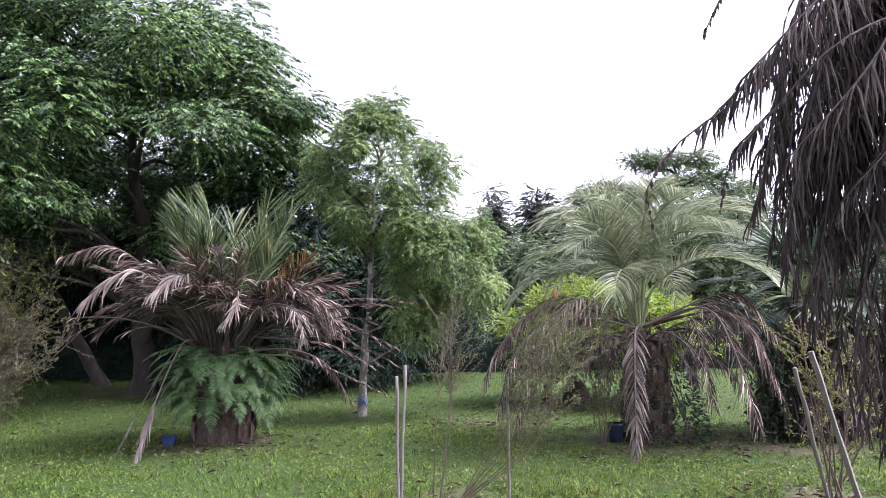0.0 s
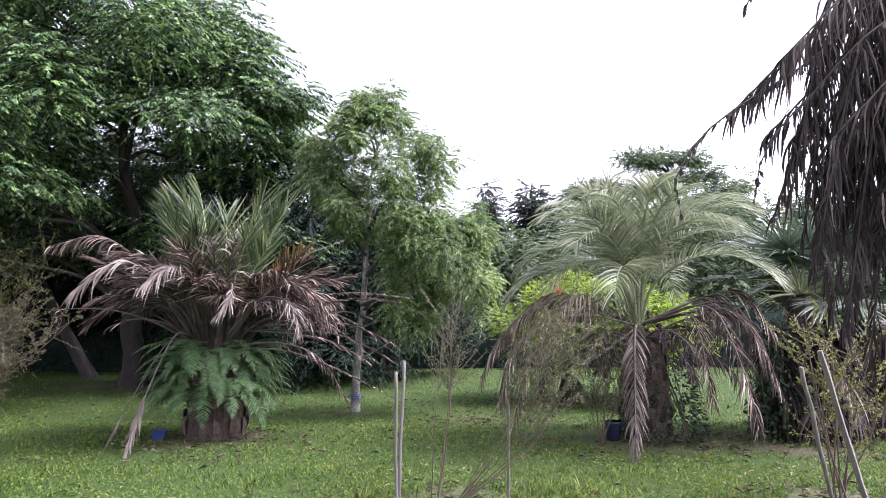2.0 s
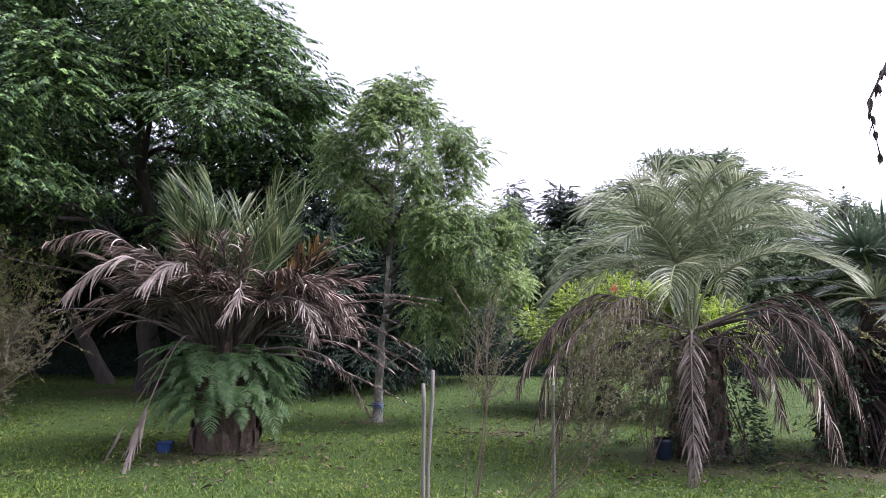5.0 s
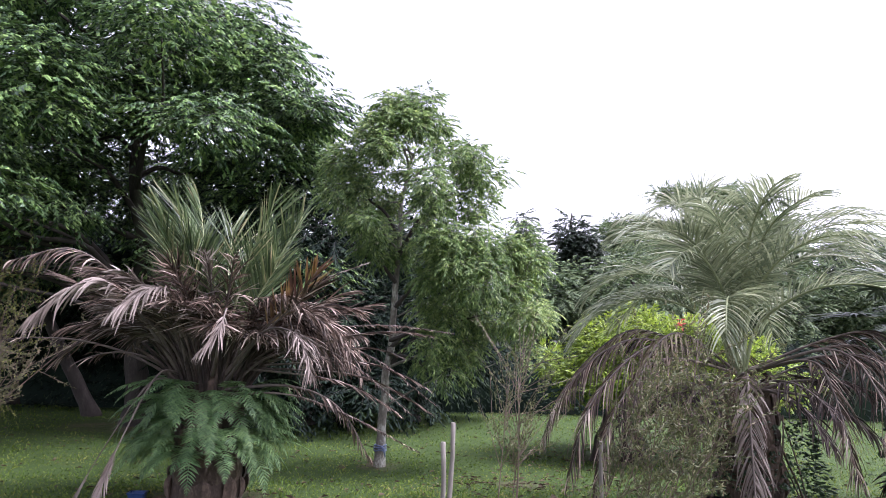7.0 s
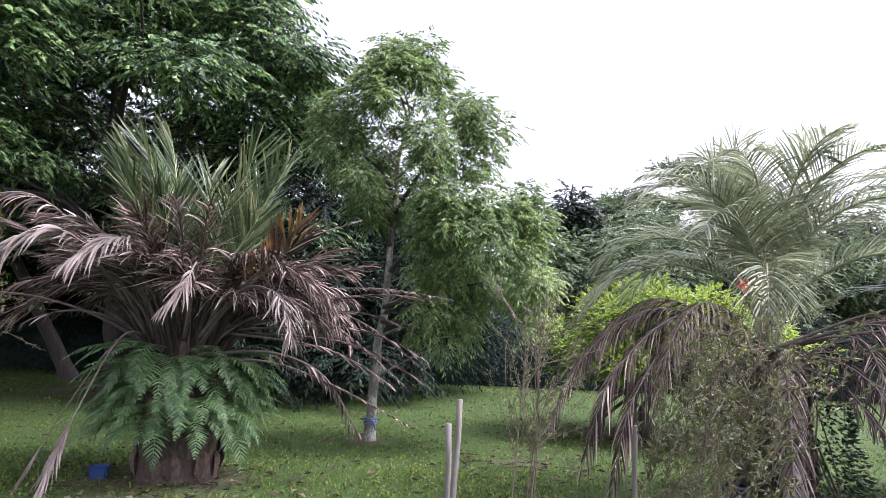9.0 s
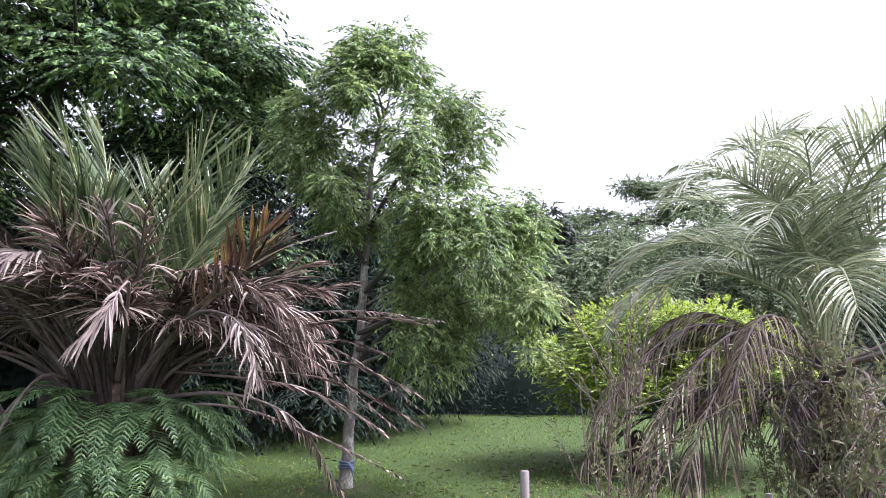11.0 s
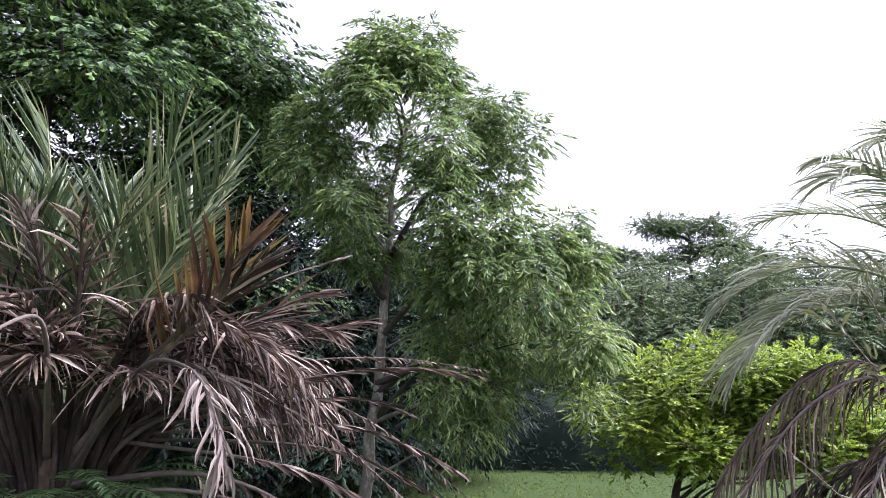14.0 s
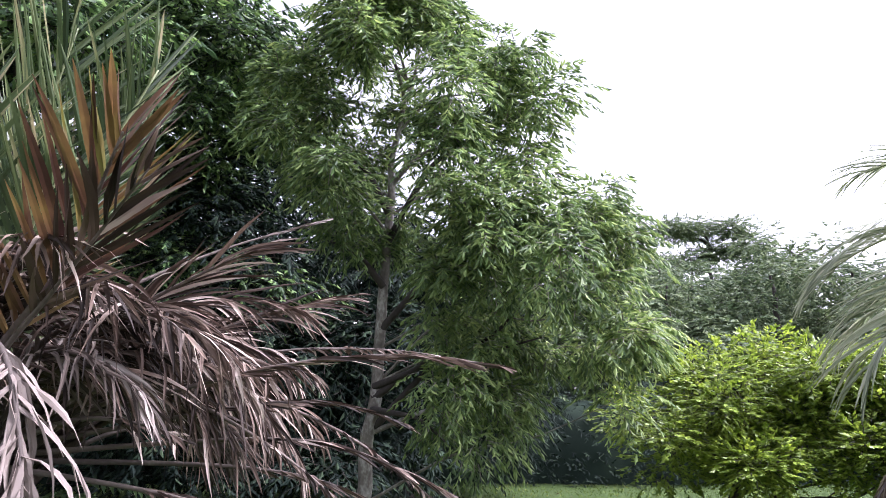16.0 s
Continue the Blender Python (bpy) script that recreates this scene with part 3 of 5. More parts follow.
def tree(name, label, trunk_line, trunk_r, centres, radii, rng, per, spray, leaf, mat, bark, droop=0.25, flat=0.45, leaves=11, hang=0.35, limbs=10, group="", twig_r=0.005, outward=None, category="tree"):
    base = Vector(trunk_line[0])
    t = thing(name, base, label, category, group)
    line = smooth_line(trunk_line, 8)
    g = Geo()
    n = len(line)
    u = np.linspace(0, 1, n)
    line[:, :2] += np.array([[noise.noise((k * 0.35, j * 7.0, base.x)) for j in (0, 1)] for k in range(n)]) * trunk_r * 0.5 * np.clip(u * 6, 0, 1)[:, None]
    tube(g, np.vstack([line[0] - UP * 0.15, line]), np.concatenate([[trunk_r * 1.5], np.interp(u, [0, 0.06, 0.3, 1], [trunk_r * 1.35, trunk_r, trunk_r * 0.8, trunk_r * 0.12])]), 12)
    part("trunk", g, bark, t, "", True)
    order = np.argsort(-np.asarray(radii) + rng.random(len(radii)) * 0.5)
    for k in order[:limbs]:
        c = centres[k]
        below = [p for p in line if p[2] < c[2] - 0.15]
        s = below[-1] if below else line[len(line) // 3]
        horizontal = np.linalg.norm(c[:2] - s[:2])
        s = min((p for p in line[2:]), key=lambda p: abs(p[2] - (c[2] - 0.45 * horizontal)))
        limb_to(t, s, c, trunk_r * rng.uniform(0.16, 0.32), rng, bark, 0.12)
    lf, tw = Geo(), Geo()
    st, di = clump_points(rng, np.asarray(centres), np.asarray(radii), per, flat)
    if outward is not None:
        di = unit(di) + outward * unit((st - np.asarray(line).mean(0)) * [1, 1, 0.3])
    sprays(lf, tw, st, di, rng, spray, leaves, leaf[0], leaf[1], droop, 55, twig_r, hang)
    tagged(part("crown", lf, mat, t, ""), kind="stuff")
    tagged(part("brushwood", tw, bark, t, ""), kind="stuff")
    return t


def dome(rng, centre, rx, ry, rz, count, low=-0.1, shell=0.72, size=(0.7, 1.3)):
    """Clump centres over a dome, most near its skin."""
    out = []
    while len(out) < count:
        q = rng.normal(0, 1, 3)
        q /= np.linalg.norm(q)
        if q[2] < low:
            continue
        k = rng.uniform(shell, 1.0) if rng.random() < 0.8 else rng.uniform(0.3, shell)
        k *= 1 + 0.12 * noise.noise(Vector(q * 2.2) + Vector(centre))
        out.append(np.asarray(centre) + q * k * np.array([rx, ry, rz]))
    return np.array(out), rng.uniform(*size, count)


def build_big_tree():
    rng = np.random.default_rng(11)
    c, r = dome(rng, (-7.15, 14.1, 3.1), 4.6, 4.3, 7.7, 232, -0.06, 0.68, (0.65, 1.2))
    # open, shaded middle under the front of the crown
    shade = (c[:, 0] > -7.2) & (c[:, 0] < -2.9) & (c[:, 2] < 4.9) & (c[:, 1] < 14.6)
    gap = (c[:, 0] > -7.4) & (c[:, 0] < -4.8) & (c[:, 2] > 4.0) & (c[:, 2] < 5.5) & (rng.random(len(c)) < 0.75)
    low_side = (c[:, 0] < -7.2) & (c[:, 2] < 4.5) & (rng.random(len(c)) < 0.35)
    c, r = c[~(shade | gap | low_side)], r[~(shade | gap | low_side)]
    tree("broadleaf_tree", "large spreading dark-green broadleaf tree with drooping leaves", [(-7.3, 16.4, -0.16), (-7.35, 16.3, 1.5), (-7.2, 15.8, 3.5), (-7.2, 15.1, 5.6), (-7.1, 14.5, 7.8)], 0.27, c, r, rng, 100, 0.46, (0.12, 0.058), LEAF_BIG, BARK_DARK, 0.36, 0.3, 11, 0.65, 24, outward=0.45, twig_r=0.006)
    rng = np.random.default_rng(12)
    c, r = dome(rng, (-13.4, 16.0, 3.0), 4.6, 4.6, 6.0, 80, -0.1, 0.6, (0.8, 1.4))
    high = (c[:, 2] > 4.6) | (c[:, 0] < -13.5)
    c, r = c[high], r[high]
    tree("broadleaf_tree", "dark leaning broadleaf tree at the lawn's edge", [(-9.05, 17.8, -0.16), (-9.7, 17.6, 1.2), (-10.7, 17.2, 3.2), (-12.3, 16.6, 5.2), (-13.3, 16, 8.0)], 0.17, c, r, rng, 60, 0.52, (0.14, 0.068), LEAF_BIG, BARK_DARK, 0.3, 0.4, 11, 0.5, 14, outward=0.6, twig_r=0.006)
    rng = np.random.default_rng(13)
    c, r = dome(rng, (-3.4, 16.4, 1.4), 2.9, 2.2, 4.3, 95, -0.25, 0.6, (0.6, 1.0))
    # the gloom round this tree is painted into its leaves
    tree("evergreen_tree", "dense evergreen tree behind the lawn, shade put into its dark leaf colour", [(-3.6, 16.9, -0.16), (-3.55, 16.9, 1.5), (-3.6, 16.8, 3.5), (-3.6, 16.8, 5.2)], 0.16, c, r, rng, 46, 0.6, (0.15, 0.055), LEAF_HEDGE_SHADE, BARK_DARK, 0.35, 0.6, 11, 0.5, 8)


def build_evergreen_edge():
    # added trees that stand in for deep shade under the crowns and block sky
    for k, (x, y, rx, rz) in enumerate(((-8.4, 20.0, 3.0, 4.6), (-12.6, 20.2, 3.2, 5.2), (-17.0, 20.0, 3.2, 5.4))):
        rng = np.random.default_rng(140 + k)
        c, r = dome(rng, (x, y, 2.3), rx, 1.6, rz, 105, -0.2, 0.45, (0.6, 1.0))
        tree("evergreen_tree", "tall near-black evergreen tree added to stand in for shade behind the lawn", [(x, y, -0.16), (x + 0.05, y, 1.6), (x, y, 4.0), (x, y, 6.0)], 0.16, c, r, rng, 50, 0.58, (0.16, 0.062), LEAF_HEDGE_SHADE, BARK_DARK, 0.35, 0.6, 10, 0.5, 7)
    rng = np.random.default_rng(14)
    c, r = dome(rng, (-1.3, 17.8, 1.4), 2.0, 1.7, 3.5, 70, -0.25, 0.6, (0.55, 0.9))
    tree("evergreen_tree", "smaller evergreen tree behind the young tree, shade put into its dark leaf colour", [(-1.3, 18.0, -0.16), (-1.32, 18.0, 1.5), (-1.3, 17.9, 3.2), (-1.3, 17.9, 4.5)], 0.13, c, r, rng, 44, 0.55, (0.15, 0.055), LEAF_HEDGE_SHADE, BARK_DARK, 0.35, 0.6, 11, 0.5, 7)


def build_young_tree():
    rng = np.random.default_rng(21)
    trunk = [(-1.43, 11.9, -0.16), (-1.38, 11.92, 1.0), (-1.28, 11.95, 2.2), (-1.22, 11.97, 3.6), (-1.1, 12.0, 4.4), (-0.95, 12.0, 5.1)]
    c, r = [], []
    # narrow top, widening towards a full, hanging flank; the trunk stays open to view
    for z, cx, half in ((5.2, -1.1, 0.4), (4.98, -1.1, 0.78), (4.65, -1.06, 1.1), (4.3, -1.02, 1.28), (3.95, -0.98, 1.34), (3.6, -0.9, 1.36), (3.22, -0.64, 1.36), (3.02, -0.5, 1.3), (2.85, -0.4, 1.28), (2.5, -0.22, 1.2), (2.15, 0.0, 1.05), (1.92, 0.1, 0.9), (1.68, -0.6, 0.6), (1.48, -0.62, 0.42)):
        for k in range(int((7 + half * 15) * (0.76 if z > 4.2 else 0.8 if z > 3.4 else 0.86 if z > 2.3 else 0.64))):
            a = rng.uniform(0, 2 * math.pi)
            q = half * rng.uniform(0.4, 1.0) ** 0.8
            x, y = cx + q * math.cos(a), 11.35 + q * math.sin(a) * 0.85
            if 1.7 < z < 3.0 and x < -0.85 and rng.random() < 0.85:
                continue
            open_half = float(np.interp(z, [1.4, 2.4, 3.9, 4.6, 5.0], [0.24, 0.34, 0.32, 0.12, 0.0]))
            if y < 11.9 and abs(x + 1.12) < open_half:
                continue
            # a window to the sky beside the fork
            if 3.4 < z < 4.2 and -0.75 < x < -0.45 and rng.random() < 0.35:
                continue
            c.append((x, y, z + rng.normal(0, 0.13)))
            r.append(rng.uniform(0.11, 0.27))
    young = tree("young_tree", "slender young tree with pale lichened trunk and drooping narrow leaves", trunk, 0.07, np.array(c), np.array(r), rng, 40, 0.17, (0.088, 0.026), LEAF_YOUNG, BARK_PALE, 0.42, 0.75, 8, 0.5, 16, twig_r=0.004, outward=0.35)
    for z, end in ((3.0, (-0.2, 11.7, 4.5)), (3.3, (-1.9, 11.6, 4.2)), (2.6, (-2.0, 11.8, 3.2)), (2.2, (-0.1, 11.5, 3.2)), (1.6, (0.1, 11.4, 2.1)), (1.7, (-0.5, 11.2, 1.95)), (1.3, (0.05, 11.0, 2.5)), (1.5, (-0.7, 10.9, 1.3))):
        limb_to(young, (float(np.interp(z, [1.0, 2.2, 3.6], [-1.38, -1.28, -1.22])), 11.94, z), end, 0.03, rng, BARK_DARK, 0.05)
    g = Geo()
    for k, h in enumerate((0.02, 0.055, 0.09)):
        a = np.linspace(0, 2 * np.pi, 13)
        tube(g, np.stack([-1.425 + 0.092 * np.cos(a), 11.9 + 0.092 * np.sin(a), 0.06 + h + 0.01 * np.sin(3 * a + k)], 1), 0.012, 5)
    tube(g, [(-1.39, 11.79, 0.14), (-1.35, 11.75, 0.1), (-1.33, 11.74, 0.0)], [0.018, 0.02, 0.008], 5)
    tagged(part("ribbon", g, RIBBON, smooth=True), "blue-grey ribbon tied round the young tree's trunk", "ribbon")


def build_citrus():
    rng = np.random.default_rng(31)
    c, r = dome(rng, (3.3, 13.1, 1.12), 2.05, 1.4, 1.1, 110, -0.3, 0.55, (0.28, 0.46))
    t = tree("citrus_tree", "low bright yellow-green citrus tree with a forked trunk", [(1.95, 12.75, -0.16), (2.05, 12.8, 0.25), (2.3, 13.0, 0.8), (2.6, 13.1, 1.8)], 0.075, c, r, rng, 105, 0.13, (0.068, 0.042), LEAF_CITRUS, BARK_DARK, 0.1, 0.7, 6, 0.15, 14)
    # stump beside it
    g = Geo()
    hs = [-0.05, 0.0, 0.12, 0.3, 0.45, 0.53, 0.56]
    rr = [0.3, 0.27, 0.25, 0.22, 0.15, 0.07, 0.02]
    tube(g, [(2.58 + 0.02 * math.sin(h * 9), 12.95, -0.16 + h) for h in hs], rr, 14)
    s = part("stump", g, STUMP, smooth=True)
    for v in s.data.vertices:
        k = 1 + 0.25 * noise.noise(v.co * 5.0)
        v.co.x, v.co.y = 2.58 + (v.co.x - 2.58) * k, 12.95 + (v.co.y - 12.95) * k
    tagged(s, "dark rotting pointed stump on the grass", "stump")


def build_background():
    # clipped hedge behind the lawn, near-black because shade is put into its colour
    rng = np.random.default_rng(41)
    g = Geo()
    xs = np.linspace(-20, 16, 73)
    prof = [(-0.75, 0.0), (-0.8, 0.6), (-0.7, 1.2), (-0.35, 1.55), (0.0, 1.65), (0.35, 1.55), (0.8, 1.0), (0.8, 0.0)]
    v = []
    for x in xs:
        for a, h in prof:
            k = 1 + 0.16 * noise.noise((x * 0.9, a * 1.3, h * 1.2))
            v.append((x, 21.0 + 0.35 * math.sin(x * 0.25) + a * k, -0.2 + h * k * (1.15 + 0.25 * noise.noise((x * 0.3, 0, 4)))))
    w = len(prof)
    i = (np.arange(len(xs) - 1)[:, None] * w + np.arange(w - 1)[None]).reshape(-1, 1)
    g.add(v, i + np.array([[0, 1, w + 1, w]]))
    hedge = thing("hedge", (0, 21, -0.16), "dense hedge along the far edge of the lawn, shade put into its dark leaf colour", "hedge", kind="stuff")
    part("body", g, LEAF_HEDGE_SHADE, hedge, "", True)
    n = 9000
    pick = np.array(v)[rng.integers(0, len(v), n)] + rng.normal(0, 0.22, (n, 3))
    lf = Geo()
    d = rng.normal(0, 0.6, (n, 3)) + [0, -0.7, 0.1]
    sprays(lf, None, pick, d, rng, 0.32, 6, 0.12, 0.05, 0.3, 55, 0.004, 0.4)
    tagged(part("foliage", lf, LEAF_HEDGE_SHADE, hedge, ""), kind="stuff")

    # woods behind the hedge
    rng = np.random.default_rng(42)

    def wood(name, label, place, rx, rz, count, mat, leaf, seed, low=-0.3, z=2.0, per=48, stem=0.2, size=(0.6, 1.1)):
        q = np.random.default_rng(seed)
        gz = float(ground_z(*place))
        c, r = dome(q, (place[0], place[1], z), rx, rx * 0.85, rz, count, low, 0.6, size)
        return tree(name, label, [(place[0], place[1], gz), (place[0] + 0.1, place[1], z * 0.6), (place[0], place[1] + 0.1, z + rz * 0.45), (place[0], place[1], z + rz * 0.85)], stem, c, r, q, per, 0.42, leaf, mat, BARK_DARK, 0.25, 0.6, 9, 0.4, 6, "woods behind the lawn")

    # left-hand woods: shade is painted in with the near-black leaf colour
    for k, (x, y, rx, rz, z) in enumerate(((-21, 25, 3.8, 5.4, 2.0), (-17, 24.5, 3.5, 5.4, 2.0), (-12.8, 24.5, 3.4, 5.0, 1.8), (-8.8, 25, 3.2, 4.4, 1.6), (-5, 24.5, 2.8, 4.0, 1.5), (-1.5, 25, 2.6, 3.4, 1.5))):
        wood("background_tree", "green tree in the woods behind, shade put into its dark leaf colour", (x, y), rx, rz, 46, LEAF_HEDGE_SHADE, (0.16, 0.085), 50 + k, z=z)
    for k, (x, y, rx, rz, z) in enumerate(((2.6, 23.5, 2.3, 3.2, 1.4), (5.6, 24, 2.6, 3.8, 1.5), (8.6, 24, 2.8, 4.2, 1.6), (11.5, 25, 3.0, 4.4, 1.7), (15, 25, 3.4, 4.0, 1.7), (18.5, 25, 3.4, 3.4, 1.8), (22, 22, 3.4, 3.4, 1.8), (7.0, 28.5, 3.0, 5.0, 1.8), (11.2, 29, 3.4, 5.4, 1.8), (16, 29, 3.4, 5.0, 1.8), (9.3, 31.5, 3.0, 6.2, 1.8), (13.8, 32, 3.2, 6.4, 1.8))):
        # these trees look hazy only through their pale leaf colour
        wood("background_tree", "green tree in the woods behind, haze put into its pale leaf colour", (x, y), rx, rz, 50, LEAF_FAR, (0.16, 0.085), 60 + k, z=z)
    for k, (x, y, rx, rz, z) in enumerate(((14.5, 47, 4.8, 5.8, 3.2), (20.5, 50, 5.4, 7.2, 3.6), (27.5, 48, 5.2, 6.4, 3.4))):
        wood("background_tree", "green tree far behind the lawn, haze put into its pale leaf colour", (x, y), rx, rz, 70, LEAF_FAR, (0.22, 0.12), 90 + k, z=z, per=60, stem=0.3, size=(1.0, 1.6))
    wood("distant_tree", "dark rounded tree rising over the woods", (4.05, 26.5), 0.85, 3.4, 46, LEAF_FARDARK, (0.15, 0.08), 70, z=3.9, per=44, size=(0.3, 0.55))
    wood("distant_tree", "small dark tree rising over the woods", (2.5, 28.5), 0.6, 3.1, 40, LEAF_FARDARK, (0.15, 0.08), 71, z=3.9, per=40, size=(0.26, 0.5))
    # flat-topped tree far off
    q = np.random.default_rng(72)
    c, r = [], []
    for a, b, h, s in ((-3.2, 0, 7.7, 1.0), (-2.2, 0.8, 8.3, 1.1), (-1.0, -0.5, 9.3, 1.1), (0.2, 0.4, 9.7, 1.2), (1.3, -0.4, 9.5, 1.1), (2.4, 0.3, 8.6, 1.1), (3.4, -0.2, 7.9, 1.0), (0.8, 0, 8.4, 1.0), (-0.5, 0, 7.9, 0.9), (2.6, 0, 7.4, 0.9), (-2.8, 0, 6.9, 0.9), (3.9, 0.4, 7.2, 0.8), (-1.6, 0.2, 7.2, 0.8), (1.2, 0.2, 7.0, 0.8), (-4.0, 0, 6.8, 0.8), (-3.0, 0, 6.1, 1.1), (-1.4, 0, 6.3, 1.1), (0.2, 0, 6.2, 1.2), (1.8, 0, 6.3, 1.1), (3.2, 0, 6.2, 1.1)):
        for _ in range(3):
            c.append((20.9 + a * 2.05 + q.normal(0, 0.8), 60 + b * 1.8 + q.normal(0, 0.9), (h - 1.6) * 1.8 + 1.3 + q.normal(0, 0.25)))
            r.append(s * 1.4)
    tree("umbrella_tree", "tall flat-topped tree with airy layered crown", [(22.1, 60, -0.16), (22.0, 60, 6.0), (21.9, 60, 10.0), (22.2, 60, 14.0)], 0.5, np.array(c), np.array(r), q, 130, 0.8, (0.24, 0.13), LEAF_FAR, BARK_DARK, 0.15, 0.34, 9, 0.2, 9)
    # dark pointed conifers
    for k, (x, y, h) in enumerate(((13.4, 26.0, 5.6), (15.0, 26.5, 6.0), (17.5, 26.0, 6.6))):
        q = np.random.default_rng(80 + k)
        c = [(x + q.normal(0, 0.3 * (1 - z / h)), y + q.normal(0, 0.3 * (1 - z / h)), z) for z in np.linspace(1.0, h, 34)]
        tree("conifer", "dark pointed conifer behind the palms", [(x, y, -0.16), (x, y, h * 0.5), (x, y, h)], 0.12, np.array(c), np.linspace(0.75, 0.12, 34), q, 16, 0.4, (0.14, 0.03), LEAF_FARDARK, BARK_DARK, 0.1, 0.7, 9, 0.1, 4)


# ---- the palm with a skirt of dead fronds and a fern ----
def build_left_palm():
    rng = np.random.default_rng(101)
    P = np.array([-2.86, 8.76, 0.0])
    palm = thing("feather_palm", P, "short palm with green fronds over a skirt of dead brown fronds", "palm")
    palm_trunk(palm, P, 1.36, 0.36, rng, 8, 10)
    H = P + [0, 0, 1.32]

    def root(az, r=0.24, dz=0.0):
        return H + [r * math.cos(radians(az)), r * math.sin(radians(az)), dz]

    for k in range(21):
        az = 360 * k * 0.382 + rng.normal(0, 9)
        e = rng.uniform(52, 83) if math.cos(radians(az)) > -0.1 else rng.uniform(64, 88)
        frond(palm, arch(root(az, 0.1, 0.15) + [0.08, -0.1, 0], az, e, rng.uniform(1.05, 1.72), rng.uniform(2, 22), rng), rng, rng.uniform(0.58, 0.8), rng.uniform(0.02, 0.027), 36, 0.2, rng.uniform(46, 60), 28, rng.uniform(0.0, 0.3), 0.018, PALM_GREEN, RACHIS_GREEN, "green upright frond" if k == 0 else "", 0.075, 0.92)
    for k in range(74):
        az = 360 * k * 0.382 + rng.normal(0, 8)
        front = max(0.0, math.cos(radians(az + 86))) ** 2
        over = max(0.0, math.cos(radians(az - 12)))
        left = max(0.0, math.cos(radians(az - 180)))
        frond(palm, arch(root(az, 0.26, 0.0), az, rng.uniform(48, 78) + 8 * front, rng.uniform(1.05, 1.65) * (1 - 0.12 * front - 0.06 * left), rng.uniform(60, 104) - 26 * front + 16 * over, rng, 0.25), rng, rng.uniform(0.4, 0.6), rng.uniform(0.014, 0.021), 34, 0.38, rng.uniform(22, 44) + 10 * over, -6, rng.uniform(0.2, 1.0) * (1 - 0.4 * front) + 0.8 * over, 0.02, PALM_DEAD if rng.random() < 0.78 else PALM_PALEDEAD, RACHIS_DEAD, "dead brown drooping frond" if k == 0 else "", rng.uniform(0.12, 0.26), rng.uniform(0.75, 0.98))
    # brown fronds that lean out towards the path and droop at the tip
    for k in range(9):
        az = rng.uniform(-30, 24)
        frond(palm, arch(root(az, 0.26, 0.1), az, rng.uniform(42, 62), rng.uniform(1.2, 1.55), rng.uniform(80, 115), rng, 0.2), rng, rng.uniform(0.36, 0.5), 0.019, 30, 0.42, rng.uniform(28, 48), -10, rng.uniform(0.8, 1.8), 0.016, PALM_DEAD, RACHIS_DEAD, "", 0.2, 0.85)
    # dead fronds still standing stiffly on the far side
    for az, e, L in ((150, 54, 1.35), (175, 46, 1.5), (200, 50, 1.35), (215, 42, 1.5), (165, 38, 1.6), (-20, 38, 1.5), (10, 34, 1.55)):
        frond(palm, arch(root(az, 0.22, 0.1), az, e, L, 22, rng, 0.1), rng, 0.5, 0.017, 26, 0.4, 26, 5, 0.5, 0.017, PALM_DEAD, RACHIS_DEAD, "", 0.12, 0.9)
    # bare old stalks
    for k in range(16):
        az = rng.uniform(0, 360)
        frond(palm, arch(root(az, 0.3, -0.15), az, rng.uniform(35, 75), rng.uniform(0.9, 1.7), rng.uniform(40, 90), rng), rng, 0.22, 0.014, 22, 0.5, 45, -10, 0.9, 0.016, PALM_DEAD, RACHIS_DEAD, "", 0.25, 0.5)
    dead = dict(leaf_mat=PALM_DEAD, stalk_mat=RACHIS_DEAD)
    pale = dict(leaf_mat=PALM_PALEDEAD, stalk_mat=RACHIS_DEAD, apart=True)
    # upright old stalks packed round the heart
    for k in range(110):
        az = 360 * k * 0.382 + rng.normal(0, 10)
        g = Geo()
        line = smooth_line(arch(root(az, 0.3, -0.25), az, rng.uniform(55, 82), rng.uniform(0.55, 1.1), rng.uniform(5, 45), rng), 3)
        tube(g, line, np.linspace(0.024, 0.009, len(line)) * rng.uniform(0.55, 1.2), 6)
        part("stalk", g, STALK_BROWN, palm, "", True)
    # broken fronds that hang to the grass
    frond(palm, [(-3.1, 8.5, 1.3), (-3.17, 8.1, 1.3), (-3.34, 7.8, 0.68), (-3.42, 7.5, 0.05)], rng, 0.3, 0.015, 40, 0.64, 15, -5, 0.5, 0.011, messy=0.1, label="broken dead frond hanging to the grass", **pale)
    frond(palm, [(-3.2, 8.5, 1.25), (-3.3, 8.2, 1.2), (-3.6, 8.05, 0.62), (-3.85, 7.95, 0.06)], rng, 0.22, 0.014, 26, 0.76, 14, -5, 0.5, 0.01, messy=0.1, **pale)
    # outlying fronds
    frond(palm, [(-3.2, 8.6, 1.4), (-3.6, 8.3, 2.1), (-4.05, 8.05, 2.5), (-4.55, 7.85, 2.36)], rng, 0.34, 0.02, 26, 0.5, 60, -30, 1.9, 0.016, messy=0.12, **dead)
    frond(palm, [(-2.75, 8.4, 1.3), (-2.36, 7.55, 1.86), (-2.16, 6.98, 1.85), (-2.12, 6.74, 1.7), (-2.2, 6.64, 1.56)], rng, 0.28, 0.017, 16, 0.82, 22, -5, 0.9, 0.015, messy=0.1, label="bleached curled frond tip", **pale)
